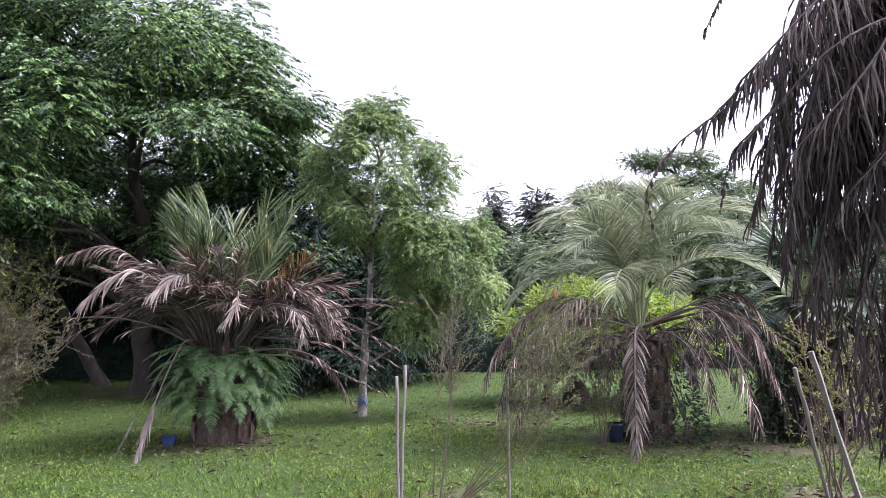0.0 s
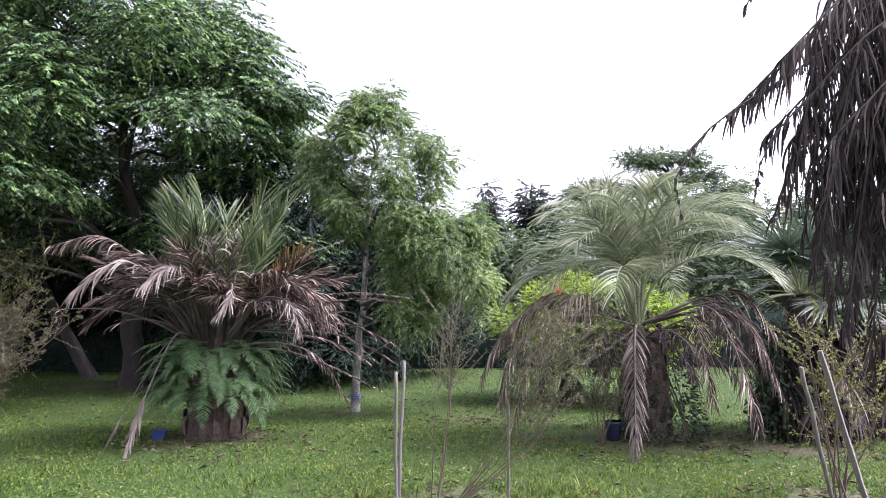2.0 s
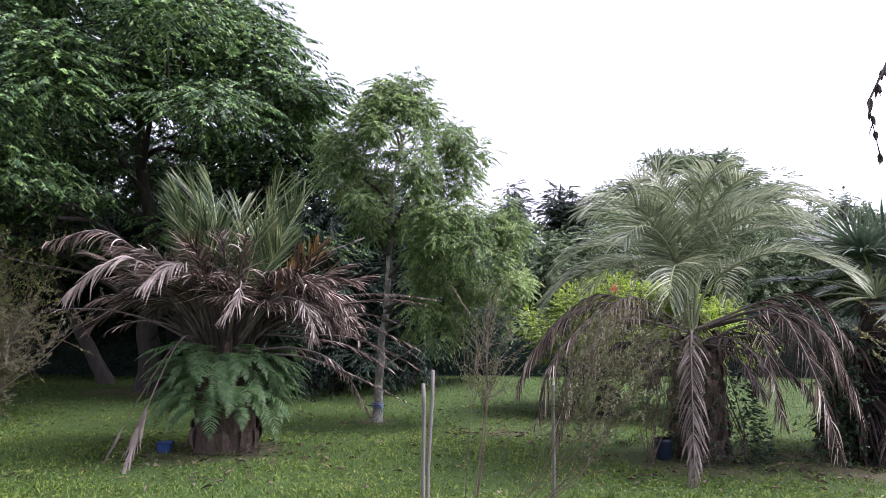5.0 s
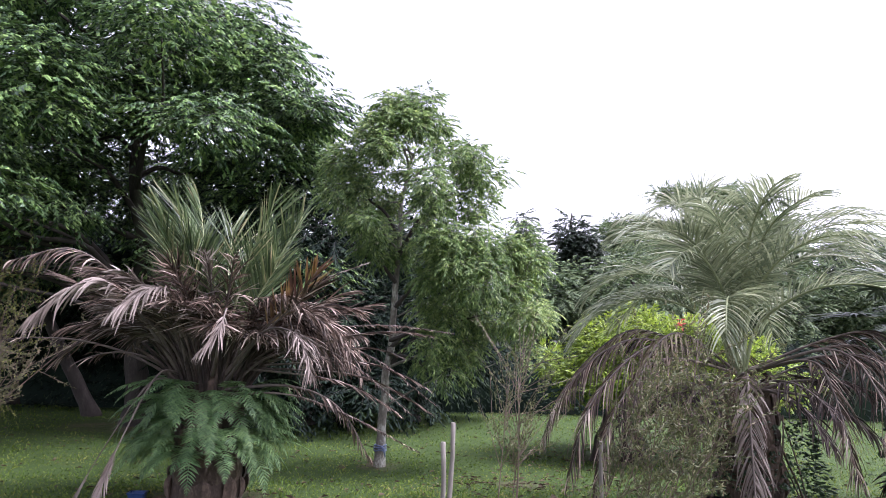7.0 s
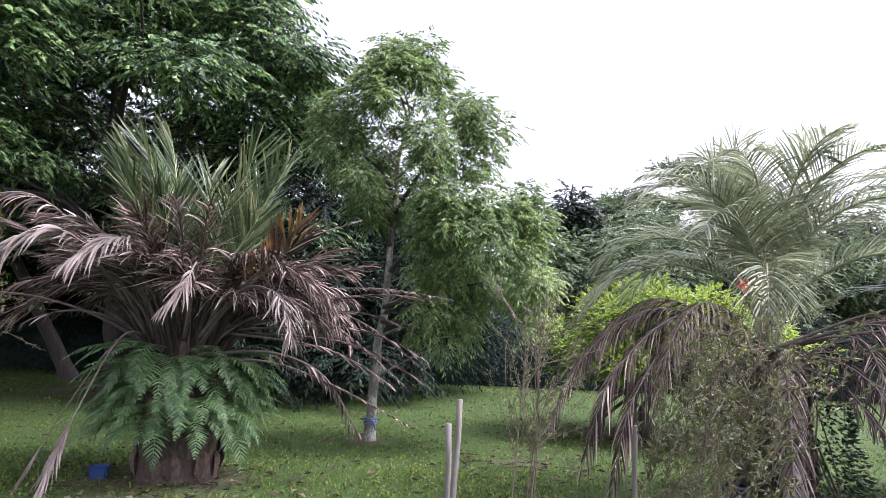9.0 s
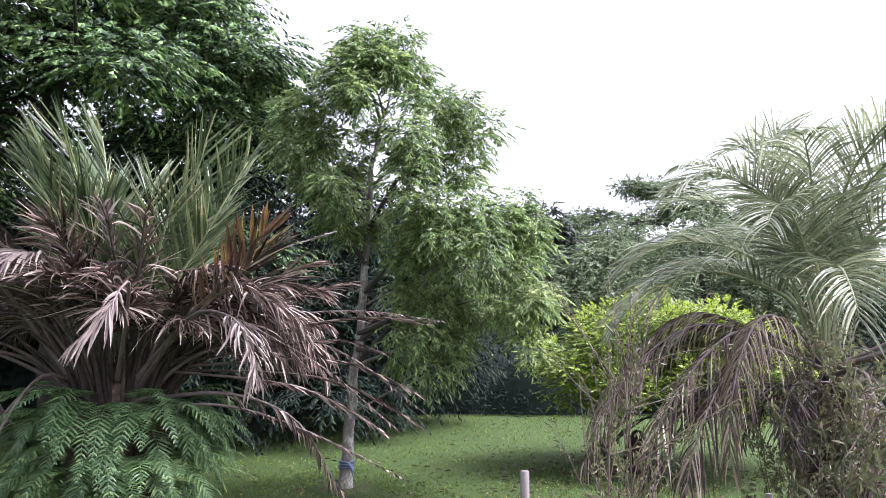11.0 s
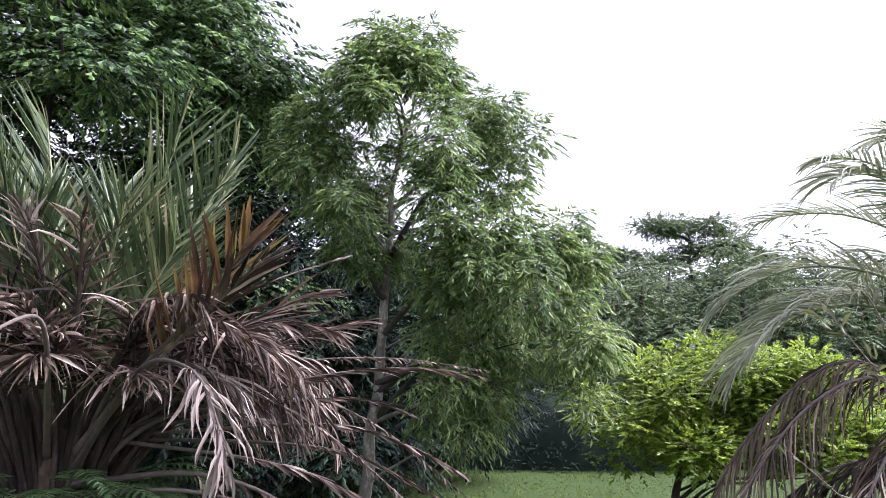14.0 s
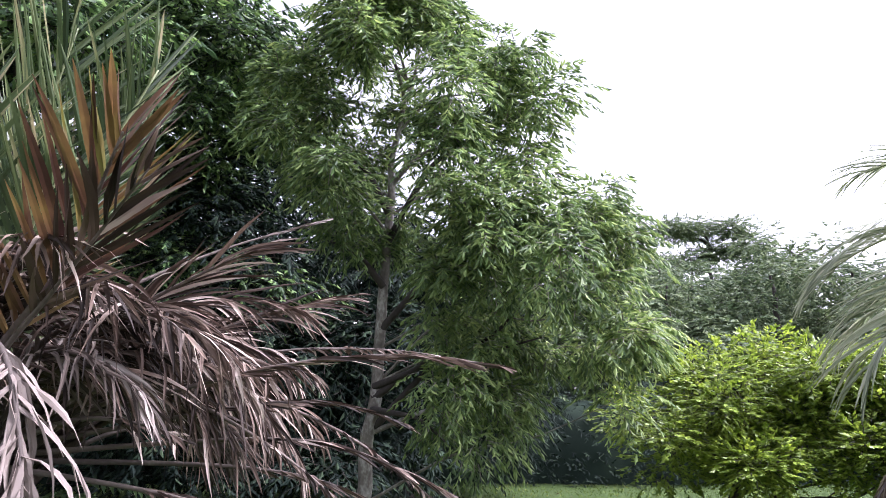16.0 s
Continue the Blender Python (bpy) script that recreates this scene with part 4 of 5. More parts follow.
    frond(palm, [(-2.6, 8.4, 1.25), (-2.1, 7.85, 1.72), (-1.72, 7.42, 1.72), (-1.56, 7.27, 1.54), (-1.5, 7.22, 1.36)], rng, 0.34, 0.02, 26, 0.74, 36, -10, 1.6, 0.017, messy=0.27, keep=0.85, **pale)
    frond(palm, [(-3.0, 8.4, 1.35), (-3.0, 7.9, 2.0), (-3.05, 7.6, 2.1), (-3.2, 7.3, 1.9)], rng, 0.5, 0.022, 30, 0.5, 40, -10, 1.6, 0.017, messy=0.14, **pale)
    frond(palm, [(-3.1, 8.4, 1.35), (-3.5, 7.9, 2.1), (-3.8, 7.7, 2.12), (-4.1, 7.55, 1.82)], rng, 0.52, 0.027, 30, 0.4, 40, -10, 1.4, 0.017, messy=0.14, **pale)
    frond(palm, [(-2.65, 8.45, 1.3), (-2.18, 8.1, 1.75), (-1.85, 7.85, 2.0), (-1.55, 7.5, 2.26)], rng, 0.5, 0.028, 19, 0.48, 38, 22, 0.05, 0.017, PALM_ORANGE, RACHIS_DEAD, "withering orange-brown frond", 0.06)
    frond(palm, [(-2.65, 8.5, 1.3), (-2.2, 8.1, 1.68), (-1.85, 7.85, 1.95), (-1.5, 7.55, 2.18)], rng, 0.42, 0.026, 13, 0.6, 30, 12, 0.1, 0.014, PALM_DEAD, RACHIS_DEAD, "", 0.08)
    frond(palm, [(-2.6, 8.7, 1.3), (-1.9, 8.7, 1.65), (-1.2, 8.75, 1.5), (-0.52, 8.75, 1.02)], rng, 0.09, 0.014, 70, 0.35, 38, -10, 0.9, 0.012, messy=0.2, keep=0.85, **dead)
    frond(palm, [(-2.6, 8.8, 1.3), (-1.8, 9.0, 1.75), (-1.1, 9.3, 1.85), (-0.35, 9.7, 1.78)], rng, 0.09, 0.014, 70, 0.35, 38, -10, 0.9, 0.012, messy=0.2, keep=0.85, **dead)
    frond(palm, [(-2.6, 8.6, 1.3), (-2.0, 8.55, 1.65), (-1.4, 8.5, 1.45), (-0.75, 8.45, 0.95)], rng, 0.09, 0.014, 70, 0.35, 38, -10, 0.9, 0.012, messy=0.2, keep=0.85, **dead)
    frond(palm, [(-2.65, 8.5, 1.15), (-2.0, 8.5, 1.2), (-1.5, 8.55, 1.0), (-1.16, 8.6, 0.48)], rng, 0.26, 0.018, 30, 0.35, 40, -25, 1.8, 0.017, messy=0.14, keep=0.8, **dead)
    frond(palm, [(-2.65, 8.45, 1.1), (-2.0, 8.45, 1.12), (-1.4, 8.55, 0.92), (-0.68, 8.7, 0.55)], rng, 0.09, 0.014, 70, 0.35, 38, -10, 0.9, 0.012, messy=0.2, keep=0.85, **dead)
    frond(palm, [(-2.75, 8.6, 1.5), (-2.4, 9.0, 2.0), (-1.9, 9.3, 2.35), (-1.4, 9.6, 2.6)], rng, 0.12, 0.014, 12, 0.8, 20, 0, 0.2, 0.014, messy=0.1, **pale)

    # brown plumes that stick out level, their leaflets folded along the stalk
    for mid, tip in (((-1.5, 8.3, 1.68), (-0.57, 8.11, 1.72)), ((-1.45, 8.8, 1.32), (-0.58, 9.1, 0.9)), ((-1.4, 8.7, 1.45), (-0.6, 8.75, 1.18)), ((-1.5, 8.6, 1.58), (-0.9, 8.9, 1.5)), ((-1.6, 8.2, 1.3), (-0.85, 8.0, 1.0))):
        m, tip = np.array(mid), np.array(tip)
        frond(palm, [H + [0.2, -0.1, 0.05], m, m * 0.4 + tip * 0.6 + [0, 0, 0.05], tip], rng, 0.22, 0.016, 34, 0.5, 16, -8, 0.3, 0.012, messy=0.1, keep=0.9, **dead)
    # fern growing on the trunk
    fern = thing("fern", P + [0, 0, 0.9], "lush green fern growing on the palm trunk", "fern")
    for k in range(195):
        az = -90 + rng.uniform(-165, 165)
        z0 = rng.uniform(0.86, 1.2) if k % 2 else rng.uniform(0.5, 0.88)
        a = radians(az)
        L = rng.uniform(0.42, 0.7)
        line = arch(P + [0.42 * math.cos(a), 0.42 * math.sin(a), z0], az, rng.uniform(-15, 42), L, rng.uniform(55, 110), rng, 0.3)
        fern_frond(fern, line, rng, rng.uniform(0.12, 0.165))

    # blue tub by the trunk
    b = bmesh.new()
    for z, w, d in ((0.0, 0.1, 0.075), (0.11, 0.115, 0.085), (0.125, 0.125, 0.095), (0.135, 0.125, 0.095), (0.135, 0.11, 0.08), (0.03, 0.095, 0.065)):
        vs = [b.verts.new((sx * w, sy * d, z)) for sx, sy in ((-1, -1), (1, -1), (1, 1), (-1, 1))]
        if z == 0.0 and w > 0.098:
            b.faces.new(vs[::-1])
        else:
            for k in range(4):
                b.faces.new((last_ring[k], last_ring[(k + 1) % 4], vs[(k + 1) % 4], vs[k]))
        last_ring = vs
    b.faces.new(last_ring)
    bmesh.ops.bevel(b, geom=[e for e in b.edges if abs(e.verts[0].co.z - e.verts[1].co.z) > 0.05], offset=0.02, segments=2, affect="EDGES")
    me = bpy.data.meshes.new("tub")
    b.to_mesh(me)
    b.free()
    me.materials.append(BLUE)
    tub = new("tub", me)
    tub.matrix_world = pose(-3.5, 8.6, 0.004, 0, 0, 8) @ Matrix.Diagonal((0.7, 0.7, 0.85, 1))
    tagged(tub, "small blue plastic tub on the grass by the palm", "tub")


def fern_frond(parent, line, rng, wide):
    """A fern frond: midrib and many small toothed side leaves, broad in the middle."""
    pts, total = resample(smooth_line(line, 6), 16)
    g = Geo()
    tube(g, pts, np.linspace(0.005, 0.0015, 16), 4)
    ob = part("frond", g, FERN, parent, "", True)
    count = 17
    s = np.repeat(np.linspace(0.12, 0.99, count), 2)
    sign = np.tile([1.0, -1.0], count)
    idx = s * 15
    base = np.stack([np.interp(idx, np.arange(16), pts[:, k]) for k in range(3)], 1)
    tan = unit(np.gradient(pts, axis=0))
    T = unit(np.stack([np.interp(idx, np.arange(16), tan[:, k]) for k in range(3)], 1))
    out = unit(np.append(pts[-1, :2] - pts[0, :2], 0) + 1e-3)
    flat = np.cross(out, UP)
    S = flat[None] * sign[:, None]
    a = np.radians(68 - 25 * s + rng.normal(0, 4, len(s)))[:, None]
    d = T * np.cos(a) + S * np.sin(a)
    length = wide * np.interp(s, [0.1, 0.28, 0.6, 1], [0.75, 1.0, 0.75, 0.1]) * rng.uniform(0.88, 1.1, len(s))
    lf = Geo()
    add_blades(lf, base, d, T + rng.normal(0, 0.12, T.shape), length, 0.022 * np.interp(s, [0, 0.5, 1], [1, 0.9, 0.5]), rng.uniform(0.2, 0.7, len(s)), 3)
    tagged(part("leafage", lf, FERN, ob), kind="stuff")


# ---- the arching palm on the other side ----
def build_right_palm():
    rng = np.random.default_rng(201)
    P = np.array([2.65, 8.65, 0.0])
    palm = thing("feather_palm", P, "palm with arching grey-green fronds and hanging dead fronds", "palm")
    palm_trunk(palm, P, 1.3, 0.32, rng, 8, 8)
    H = P + [-0.1, -0.1, 1.4]

    def root(az, r=0.16, dz=0.0):
        return H + [r * math.cos(radians(az)), r * math.sin(radians(az)), dz]

    live = dict(leaf_mat=PALM_PALE, stalk_mat=RACHIS_GREEN)
    # the stalks stand close together before they arch out
    for k in range(16):
        az = 360 * k / 16 + rng.normal(0, 6)
        ring = k % 3
        neck = root(az, (0.1, 0.15, 0.2)[ring], (0.72, 0.62, 0.48)[ring] + rng.normal(0, 0.04))
        e = (72, 58, 42)[ring] + rng.normal(0, 3)
        L = (1.62, 1.72, 1.72)[ring] * rng.uniform(0.92, 1.06)
        curve = arch(neck, az, e, L, (94, 96, 96)[ring] + rng.normal(0, 7), rng)
        frond(palm, [root(az, 0.05, 0.0), *curve], rng, 0.64, 0.0165, 50, 0.3, 58, 28, rng.uniform(0.7, 1.4), 0.018, label="arching grey-green frond" if k == 0 else "", messy=0.022, **live)
    # the tallest fronds
    for az, e, L, bend in ((-20, 82, 1.75, 96), (-70, 80, 1.7, 92), (40, 78, 1.75, 100), (200, 78, 1.65, 92), (240, 78, 1.7, 90)):
        frond(palm, [root(az, 0.04, 0.0), *arch(root(az, 0.08, 0.6), az, e, L, bend, rng)], rng, 0.58, 0.0155, 52, 0.32, 60, 30, rng.uniform(0.7, 1.3), 0.018, messy=0.022, **live)
    dead = dict(leaf_mat=PALM_DEAD, stalk_mat=RACHIS_DEAD)
    pale = dict(leaf_mat=PALM_PALEDEAD, stalk_mat=RACHIS_DEAD)
    frond(palm, [(2.45, 8.35, 1.35), (2.3, 7.8, 1.42), (2.18, 7.5, 1.2), (2.05, 7.15, 0.04)], rng, 0.4, 0.022, 44, 0.3, 40, -10, 1.2, 0.018, messy=0.1, label="bleached dead frond hanging to the ground", apart=True, **pale)
    # brown fronds arching over and down towards the stakes
    straw = dict(leaf_mat=PALM_STRAW, stalk_mat=RACHIS_DEAD)
    # tall frond standing over the rest
    for line in (((2.22, 8.48, 2.4), (2.16, 8.42, 3.0), (2.24, 8.4, 3.3), (2.44, 8.36, 3.22)), ((2.3, 8.4, 2.3), (2.05, 8.3, 2.9), (1.86, 8.25, 3.1), (1.66, 8.2, 3.0)), ((2.4, 8.5, 2.4), (2.34, 8.5, 3.0), (2.2, 8.5, 3.18), (1.98, 8.5, 3.14)), ((2.55, 8.3, 2.4), (2.6, 8.1, 2.95), (2.62, 7.9, 3.1), (2.62, 7.65, 2.95))):
        frond(palm, [H, *line], rng, 0.46, 0.015, 48, 0.36, 56, 34, 0.6, 0.016, messy=0.03, **live)
    # brown fronds arching over and down to the grass
    for line, mats in ((((1.75, 7.9, 1.66), (1.3, 7.65, 1.6), (0.82, 7.42, 1.15), (0.62, 7.3, 0.6)), dead), (((1.7, 7.75, 1.55), (1.3, 7.5, 1.45), (0.95, 7.3, 1.0), (0.8, 7.2, 0.45)), dead), (((1.6, 8.2, 1.72), (1.1, 8.1, 1.6), (0.68, 8.0, 1.2), (0.5, 8.0, 0.8)), dead), (((1.65, 8.4, 1.8), (1.25, 8.4, 1.72), (0.85, 8.4, 1.35), (0.65, 8.4, 1.0)), straw), (((1.8, 7.8, 1.75), (1.45, 7.5, 1.7), (1.2, 7.3, 1.35), (1.1, 7.2, 0.95)), straw)):
        frond(palm, [H, *line], rng, 0.48, 0.0125, 64, 0.3, 40, -12, 2.2, 0.015, messy=0.08, **mats)
    for mid, tip in (((3.1, 7.8, 1.65), (3.35, 7.05, 0.35)), ((3.4, 8.1, 1.7), (3.9, 7.6, 0.6)), ((3.5, 8.5, 1.6), (4.2, 8.3, 0.7)), ((3.0, 8.1, 1.55), (3.0, 7.4, 0.6)), ((3.3, 8.3, 1.75), (4.0, 7.9, 1.3)), ((2.9, 9.2, 1.6), (3.1, 9.8, 0.5)), ((3.2, 8.0, 1.6), (3.7, 7.4, 0.9))):
        m, t = np.array(mid), np.array(tip)
        frond(palm, [H + (m - H) * 0.08, m, m * 0.45 + t * 0.55 + [0, 0, 0.3], t], rng, 0.5, 0.0125, 58, 0.32, 42, -18, 1.3, 0.015, messy=0.13, **dead)
    for k in range(14):
        az = rng.uniform(0, 360)
        frond(palm, arch(root(az, 0.2, -0.15), az, rng.uniform(-10, 35), rng.uniform(0.8, 1.3), rng.uniform(50, 80), rng), rng, 0.35, 0.018, 26, 0.3, 45, -15, 1.6, 0.015, PALM_DARKDEAD, RACHIS_DEAD, "", 0.2)

    # leafy vine at the trunk
    vine = thing("climbing_vine", (2.9, 8.2, 0), "dark glossy-leaved vine climbing the palm trunk", "vine")
    n = 1300
    a = rng.uniform(0, 2 * np.pi, n)
    z = rng.uniform(0.03, 1.0, n) ** 1.2
    r = 0.36 + 0.25 * (1 - z) * rng.random(n)
    pos = np.stack([2.8 + r * np.cos(a), 8.5 + r * np.sin(a), z], 1)
    lf = Geo()
    d = np.stack([np.cos(a), np.sin(a), rng.uniform(-0.9, 0.1, n)], 1)
    add_leaves(lf, pos, d, np.cross(d, UP) + rng.normal(0, 0.3, (n, 3)), rng.uniform(0.04, 0.085, n), rng.uniform(0.03, 0.06, n))
    tagged(part("foliage", lf, LEAF_VINE, vine), kind="stuff")
    g = Geo()
    for k in range(7):
        a0 = rng.uniform(0, 6.28)
        tube(g, [(2.75 + (0.4 - 0.03 * j) * math.cos(a0 + 0.2 * j), 8.55 + (0.4 - 0.03 * j) * math.sin(a0 + 0.2 * j), 0.17 * j) for j in range(7)], 0.008, 4)
    tagged(part("stemwork", g, TWIG, vine, "", True), kind="stuff")

    # dark tub beside it
    g = Geo()
    tube(g, [(2.16, 8.4, h) for h in (0.0, 0.02, 0.2, 0.23, 0.23, 0.08)], [0.075, 0.088, 0.1, 0.107, 0.092, 0.075], 16)
    tagged(part("bucket", g, NAVY, smooth=True), "dark blue plastic bucket at the palm's foot", "bucket")


# ---- fan palm with a dark skirt ----
def fan_leaf(palm, base, az, elev, stalk_len, size, rng, mat, stalk_mat, droop=0.3, label="", apart=False):
    a, e = radians(az), radians(elev)
    way = np.array([math.cos(a) * math.cos(e), math.sin(a) * math.cos(e), math.sin(e)])
    line = [np.array(base), np.array(base) + way * stalk_len * 0.5 + UP * 0.03, np.array(base) + way * stalk_len - UP * droop * 0.15 * stalk_len]
    g = Geo()
    pts = smooth_line(line, 5)
    tube(g, pts, np.linspace(0.014, 0.007, len(pts)), 5)
    ob = part("fan_leaf", g, stalk_mat, palm, label, True)
    hub = pts[-1]
    T = unit(pts[-1] - pts[-3])
    S = unit(np.cross(T, UP) + 1e-4)
    U = np.cross(S, T)
    n = 34
    ang = np.radians(np.linspace(-140, 140, n) + rng.normal(0, 2, n))
    d = np.cos(ang)[:, None] * T + np.sin(ang)[:, None] * S + U * 0.25 * np.abs(np.sin(ang))[:, None]
    side = np.cross(d, U) + rng.normal(0, 0.2, (n, 3))
    lf = Geo()
    add_blades(lf, np.repeat(hub[None], n, 0), d, side, size * rng.uniform(0.85, 1.05, n) * (0.75 + 0.25 * np.cos(ang)), np.full(n, 0.038 * size / 0.7), droop * rng.uniform(0.6, 1.5, n), 5)
    leafage(lf, mat, ob, 5, apart, "blade")
    return ob


def build_fan_palms():
    for k, (x, y, h, seed) in enumerate(((4.65, 8.5, 1.75, 301), (5.75, 8.95, 1.95, 302))):
        rng = np.random.default_rng(seed)
        P = np.array([x, y, float(ground_z(x, y))])
        palm = thing("fan_palm", P, "dark green fan palm with a thick skirt of dead leaves", "palm", "fan palms")
        palm_trunk(palm, P, h, 0.2, rng, 7, 7)
        H = P + [0, 0, h]
        for j in range(34):
            az = 360 * j * 0.381 + rng.normal(0, 8)
            fan_leaf(palm, H + [0, 0, 0.05], az, rng.uniform(-12, 82), rng.uniform(0.55, 0.95), rng.uniform(0.55, 0.75), rng, FAN_GREEN, RACHIS_GREEN, rng.uniform(0.3, 0.95), apart=k == 0 and j < 8)
        # skirt of dead leaves, most in the tone with painted-in shade
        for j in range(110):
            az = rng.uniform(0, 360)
            fan_leaf(palm, H - [0, 0, rng.uniform(0.0, h * 0.66)], az, rng.uniform(-84, -30), rng.uniform(0.35, 0.75), rng.uniform(0.55, 0.85), rng, PALM_SKIRT_SHADE if rng.random() < 0.88 else PALM_DEAD, RACHIS_DARK, rng.uniform(1.0, 2.2))
    # vine on the skirt
    rng = np.random.default_rng(303)
    vine = thing("climbing_vine", (4.1, 8.2, 0), "dark-leaved vine hanging on the dead palm leaves", "vine")
    n = 800
    pos = np.stack([rng.normal(4.05, 0.17, n), rng.normal(8.15, 0.12, n), rng.uniform(0.05, 1.35, n)], 1)
    lf = Geo()
    d = np.stack([rng.normal(0, 0.6, n), rng.uniform(-1, 0.1, n), rng.uniform(-1.0, 0.0, n)], 1)
    add_leaves(lf, pos, d, np.cross(d, UP) + rng.normal(0, 0.3, (n, 3)), rng.uniform(0.045, 0.085, n), rng.uniform(0.035, 0.06, n))
    tagged(part("foliage", lf, LEAF_VINE, vine), kind="stuff")
    g = Geo()
    for k in range(5):
        x0, y0 = rng.normal(4.05, 0.12), rng.normal(8.2, 0.08)
        tube(g, [(x0 + rng.normal(0, 0.03), y0 + rng.normal(0, 0.03), 0.2 * j) for j in range(7)], 0.007, 4)
    tagged(part("stemwork", g, TWIG, vine, "", True), kind="stuff")


# ---- hanging dead fronds of the palm beside the path ----
def build_near_palm():
    rng = np.random.default_rng(401)
    P = np.array([2.75, 2.75, 0.0])
    palm = thing("feather_palm", P, "palm beside the path with long dark dead fronds hanging down", "palm")
    palm_trunk(palm, P, 3.05, 0.24, rng, 14, 7)
    H = P + [0, 0, 3.1]
    dark = dict(leaf_mat=PALM_DARKDEAD, stalk_mat=RACHIS_DARK)
    tips = ((0.97, 2.3, 1.95), (1.06, 2.36, 1.84), (1.14, 2.2, 1.78), (1.2, 2.46, 1.68), (1.28, 2.3, 1.55), (1.38, 2.42, 1.38), (1.5, 2.3, 1.12), (1.44, 2.1, 1.32), (1.56, 2.36, 0.98), (1.66, 2.3, 0.92), (1.6, 2.16, 1.2), (1.3, 2.6, 1.75), (1.42, 2.75, 1.6), (1.75, 2.45, 0.8), (1.5, 2.0, 1.6), (1.2, 2.3, 2.2), (1.4, 2.5, 2.1))
    extra = [(rng.uniform(1.22, 1.75), rng.uniform(2.0, 2.9), rng.uniform(0.95, 2.25)) for _ in range(10)] + [(1.3, rng.uniform(2.1, 2.6), rng.uniform(0.85, 1.3)) for _ in range(5)]
    for t in (*tips, *extra):
        t = np.array([max(t[0], (0.53 + (1.7 - t[2]) * 0.19) * t[1]), t[1], t[2]])
        m = np.array([t[0] + 0.62 + rng.normal(0, 0.06), 0.5 * t[1] + 1.28 + rng.normal(0, 0.1), 3.15 + rng.normal(0, 0.16)])
        frond(palm, [H, m, m * 0.42 + t * 0.58 + [0, 0, 0.3], t], rng, 0.27, 0.0105, 84, 0.15, 42, -20, 2.0, 0.012, messy=0.14, keep=0.88, **dark)
    for line in (((1.6, 2.35, 2.75), (1.22, 2.3, 2.46), (0.92, 2.28, 2.27), (0.77, 2.25, 2.14), (0.7, 2.24, 2.02), (0.72, 2.24, 1.9)), ((1.5, 2.2, 2.6), (1.15, 2.2, 2.3), (0.98, 2.18, 2.12), (0.93, 2.17, 1.95)), ((1.65, 2.1, 3.0), (1.25, 2.0, 2.85), (0.95, 1.95, 2.7), (0.8, 1.93, 2.45))):
        frond(palm, [H, *line], rng, 0.06, 0.012, 70, 0.3, 45, -30, 1.8, 0.009, messy=0.2, keep=0.75, apart=True, **dark)
    for k in range(20):
        w = k / 19
        end = np.array([1.0 + 0.5 * w + rng.normal(0, 0.03), rng.uniform(2.05, 2.5), 2.3 - 0.5 * w + rng.normal(0, 0.06)])
        m = np.array([end[0] + 0.38, end[1] + 0.03, end[2] + 0.36 + 0.15 * w])
        frond(palm, [H + [0, 0, 0.1], np.array([2.1, 2.45, 3.3]), m, end], rng, 0.34, 0.0105, 70, 0.35, 55, -35, 2.6, 0.012, messy=0.2, keep=0.85, **dark)
    for k in range(22):
        az = -70 + 320 * k / 22 + rng.normal(0, 6)
        if 100 < az % 360 < 260:
            continue
        dead = rng.random() < 0.5
        frond(palm, arch(H, az, rng.uniform(20, 75), 2.2, rng.uniform(80, 130), rng), rng, 0.5, 0.02, 40, 0.3, 50, 5, 1.0, 0.016, PALM_DARKDEAD if dead else PALM_PALE, RACHIS_DEAD if dead else RACHIS_GREEN, "", 0.1)


# ---- stakes, saplings and shrubs ----
def stake(foot, top, radius, label, square=False):
    rng = np.random.default_rng(int(abs(foot[0]) * 1000) + 7)
    foot, top = np.array(foot, float), np.array(top, float)
    pts = [foot - (top - foot) * 0.06] + [foot + (top - foot) * u + rng.normal(0, 0.004, 3) * (0 < u < 1) for u in np.linspace(0, 1, 8)]
    g = Geo()
    rr = np.full(9, radius) * rng.uniform(0.92, 1.08, 9)
    pts.append(top + (top - foot) * 0.003)
    tube(g, pts, np.append(rr, radius * 0.8), 4 if square else 9)
    tagged(part("stake", g, STAKE, smooth=not square), label, "stake", "plant stakes")


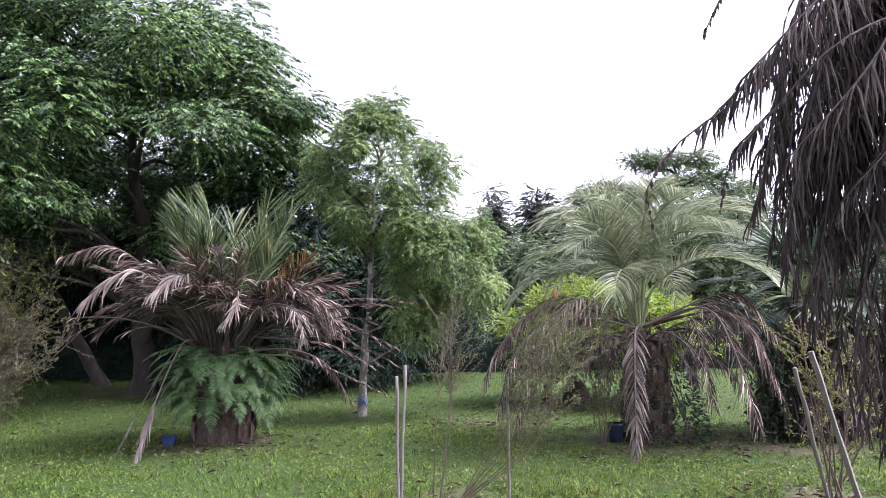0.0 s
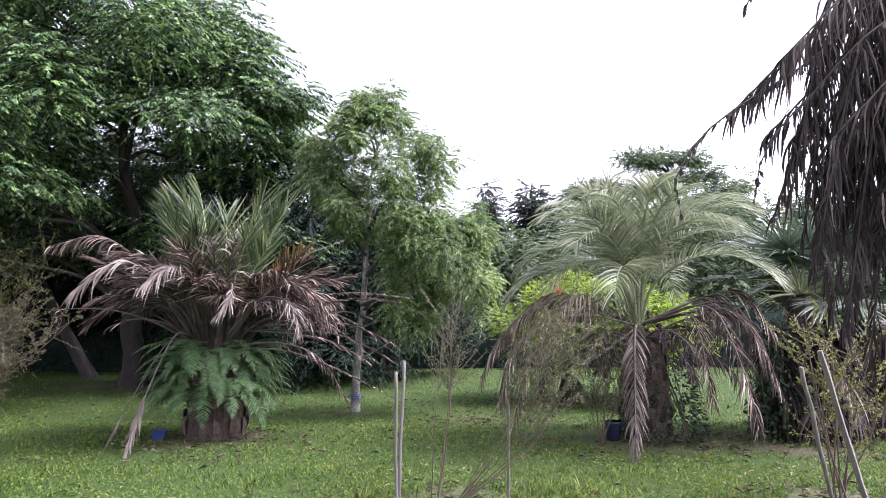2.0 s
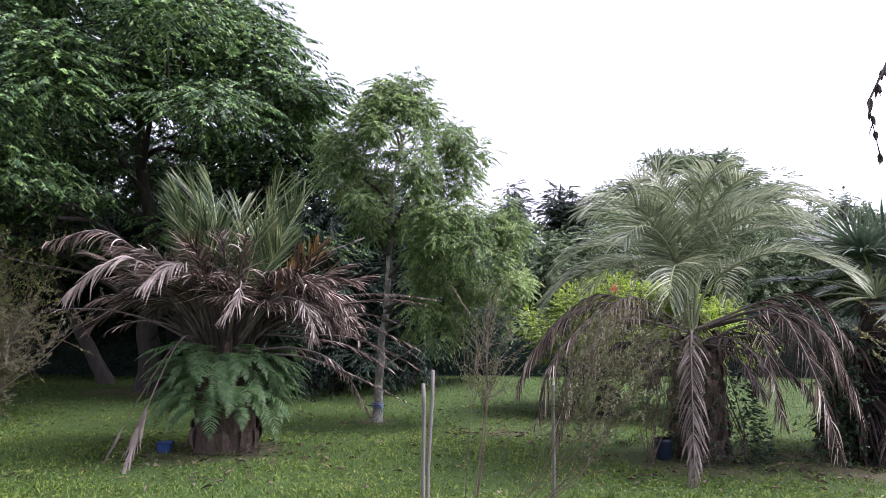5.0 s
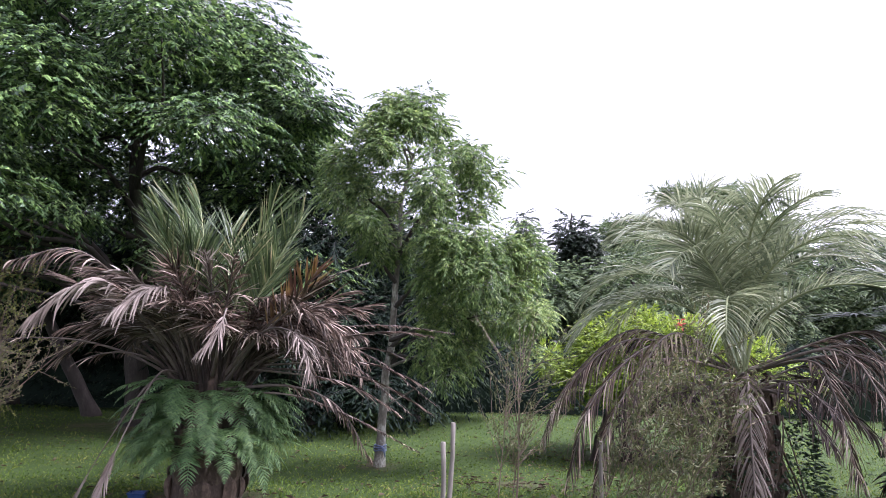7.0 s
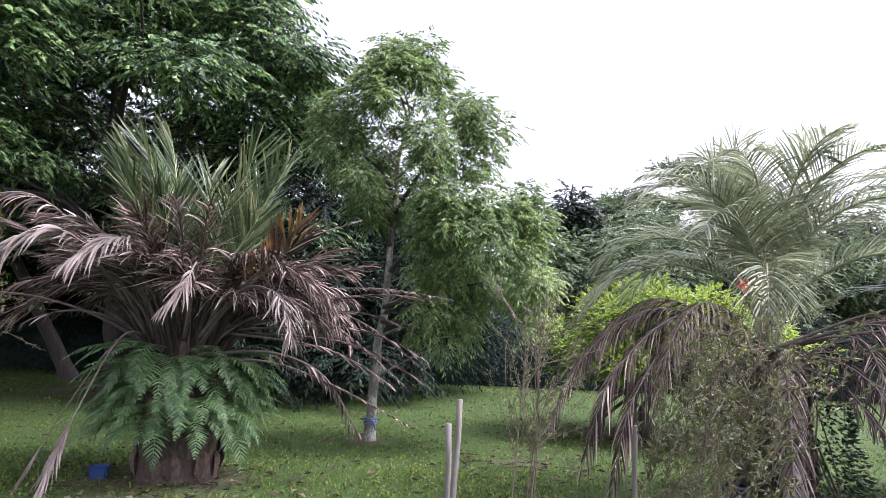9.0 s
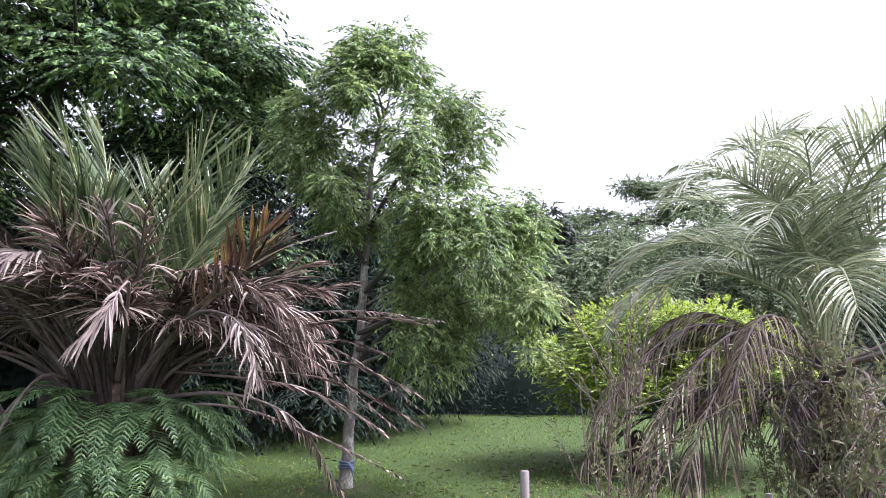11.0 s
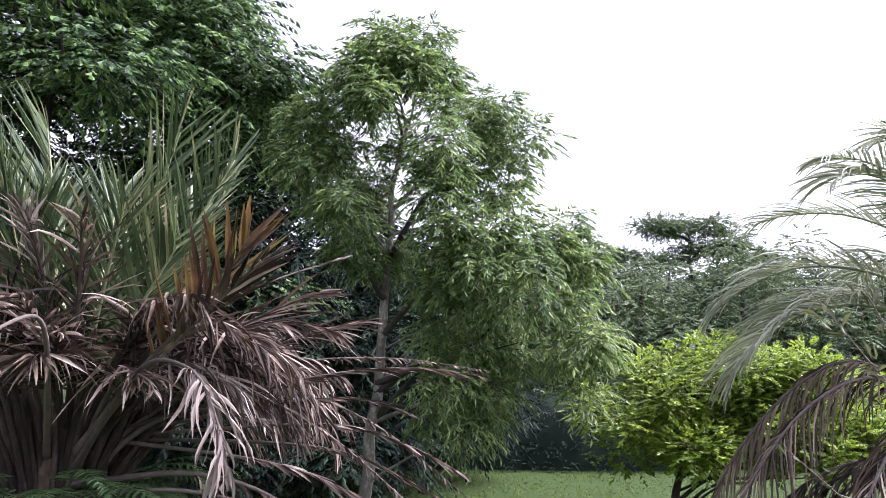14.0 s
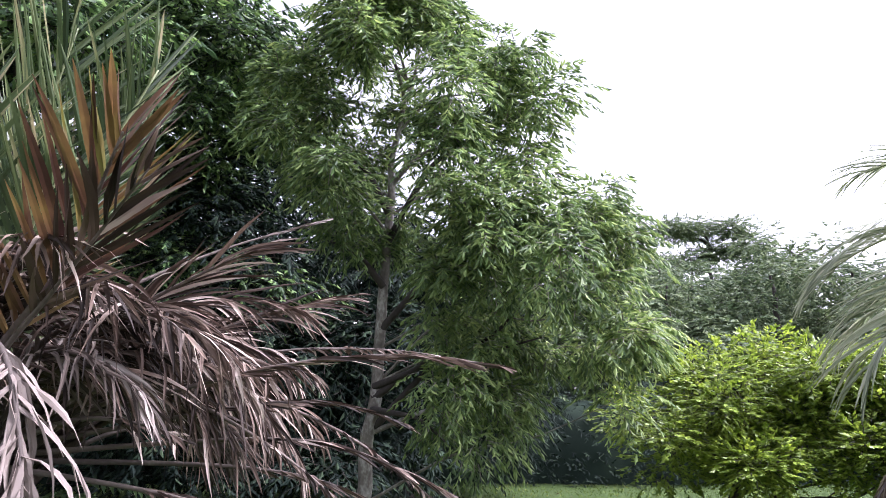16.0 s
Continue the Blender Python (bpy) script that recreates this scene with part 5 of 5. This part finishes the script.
def shrub(name, label, foot, stems, rng, height, lean, spread, leaf, leaf_mat, branches=6, leaves_per=24, twig_r=0.007, tilt=0.5, first=0.3, bow=-0.1):
    """A twiggy shrub: curving stems, side branches and many small leaves."""
    foot = np.array(foot, float)
    t = thing(name, foot, label, "shrub")
    tw, lf = Geo(), Geo()
    for k in range(stems):
        top = foot + np.array(lean) * rng.uniform(0.6, 1.1) + [rng.normal(0, spread), rng.normal(0, spread), height * rng.uniform(0.7, 1.05)]
        mid = foot * 0.5 + top * 0.5 + rng.normal(0, 0.05 * height, 3) + np.array(lean) * bow
        line = smooth_line([foot + rng.normal(0, 0.03, 3) * [1, 1, 0], mid, top], 8)
        g = Geo()
        tube(g, line, np.linspace(twig_r, twig_r * 0.25, len(line)), 5)
        part("stem", g, TWIG, t, "", True)
        for b in range(branches):
            u = rng.uniform(first, 1.0)
            p = line[int(u * (len(line) - 1))]
            d = unit(unit(line[-1] - line[0]) * 0.7 + rng.normal(0, tilt, 3) + UP * 0.15)
            L = height * rng.uniform(0.12, 0.34)
            q = p + d * L + rng.normal(0, 0.02, 3)
            tube(tw, [p, p * 0.5 + q * 0.5 + rng.normal(0, 0.012, 3), q], [twig_r * 0.4, twig_r * 0.3, twig_r * 0.12], 4)
            n = leaves_per
            s = rng.random((n, 1)) ** 0.7
            pos = p + (q - p) * s + rng.normal(0, 0.006, (n, 3))
            dd = d + rng.normal(0, 0.8, (n, 3))
            add_leaves(lf, pos, dd, rng.normal(0, 1, (n, 3)), leaf[0] * rng.uniform(0.6, 1.3, n), leaf[1] * rng.uniform(0.7, 1.2, n))
    tagged(part("brushwood", tw, TWIG, t, "", True), kind="stuff")
    tagged(part("foliage", lf, leaf_mat, t), kind="stuff")
    return t


def build_small_plants():
    stake((-0.36, 5.22, 0), (-0.37, 5.22, 1.13), 0.0125, "round weathered wooden plant stake standing upright")
    stake((-0.36, 5.48, 0), (-0.32, 5.56, 1.19), 0.0135, "round weathered wooden plant stake leaning slightly")
    stake((0.55, 5.8, 0), (0.56, 5.8, 1.07), 0.0125, "slim weathered wooden plant stake in rough grass")
    stake((3.16, 5.55, 0), (2.84, 5.35, 1.14), 0.017, "grey wooden plant stake leaning to one side")
    stake((3.04, 4.85, 0), (2.7, 4.85, 1.3), 0.022, "grey squared board leaning as a plant stake", True)
    rng = np.random.default_rng(501)
    shrub("flowering_shrub", "sparse leaning shrub with feathery olive leaves and a red flower", (0.08, 5.6, 0), 9, rng, 1.65, (0.92, -0.1, 0), 0.15, (0.036, 0.012), LEAF_SHRUB, 14, 34, 0.005, 0.5, 0.55, bow=0.18)
    g = Geo()
    n = 24
    d = rng.normal(0, 1, (n, 3))
    add_leaves(g, np.array([0.94, 5.46, 1.76]) + unit(d) * 0.008 + UP * rng.uniform(-0.02, 0.03, (n, 1)), d, rng.normal(0, 1, (n, 3)), rng.uniform(0.015, 0.03, n), np.full(n, 0.009))
    tagged(part("flower", g, PETAL), "red flower head at a shrub's branch tip", "flower")
    rng = np.random.default_rng(502)
    shrub("sapling", "thin bare sapling with a small tuft of leaves", (-0.03, 5.8, 0), 4, rng, 1.62, (0.06, 0, 0), 0.07, (0.03, 0.008), LEAF_SHRUB, 12, 30, 0.006, 0.45, 0.68)
    rng = np.random.default_rng(503)
    shrub("shrub", "twiggy small-leaved shrub in front of the palm", (1.95, 8.15, 0), 11, rng, 1.55, (0.1, -0.1, 0), 0.28, (0.034, 0.016), LEAF_SHRUB, 13, 32, 0.005, 0.6, 0.25)
    rng = np.random.default_rng(504)
    shrub("shrub", "small-leaved yellow-green shrub by the leaning stakes", (3.25, 5.6, 0), 8, rng, 1.55, (0.1, 0.1, 0), 0.2, (0.034, 0.016), LEAF_LIME, 13, 20, 0.009, 0.5, 0.3)
    rng = np.random.default_rng(505)
    for k, p in enumerate(((-8.0, 11.3, 0), (-8.35, 12.2, 0))):
        shrub("shrub", "brownish twiggy shrub with sparse small leaves", (p[0], p[1], float(ground_z(p[0], p[1]))), 30, rng, 2.05 + 0.75 * k, (0.1, -0.2, 0), 0.75, (0.055, 0.024), LEAF_LIME if k else LEAF_DRYSHRUB, 20, 22, 0.011, 0.7, 0.1)


build_ground()
build_big_tree()
build_evergreen_edge()
build_young_tree()
build_citrus()
build_background()
build_left_palm()
build_right_palm()
build_fan_palms()
build_near_palm()
build_small_plants()
build_grass()
build_litter()
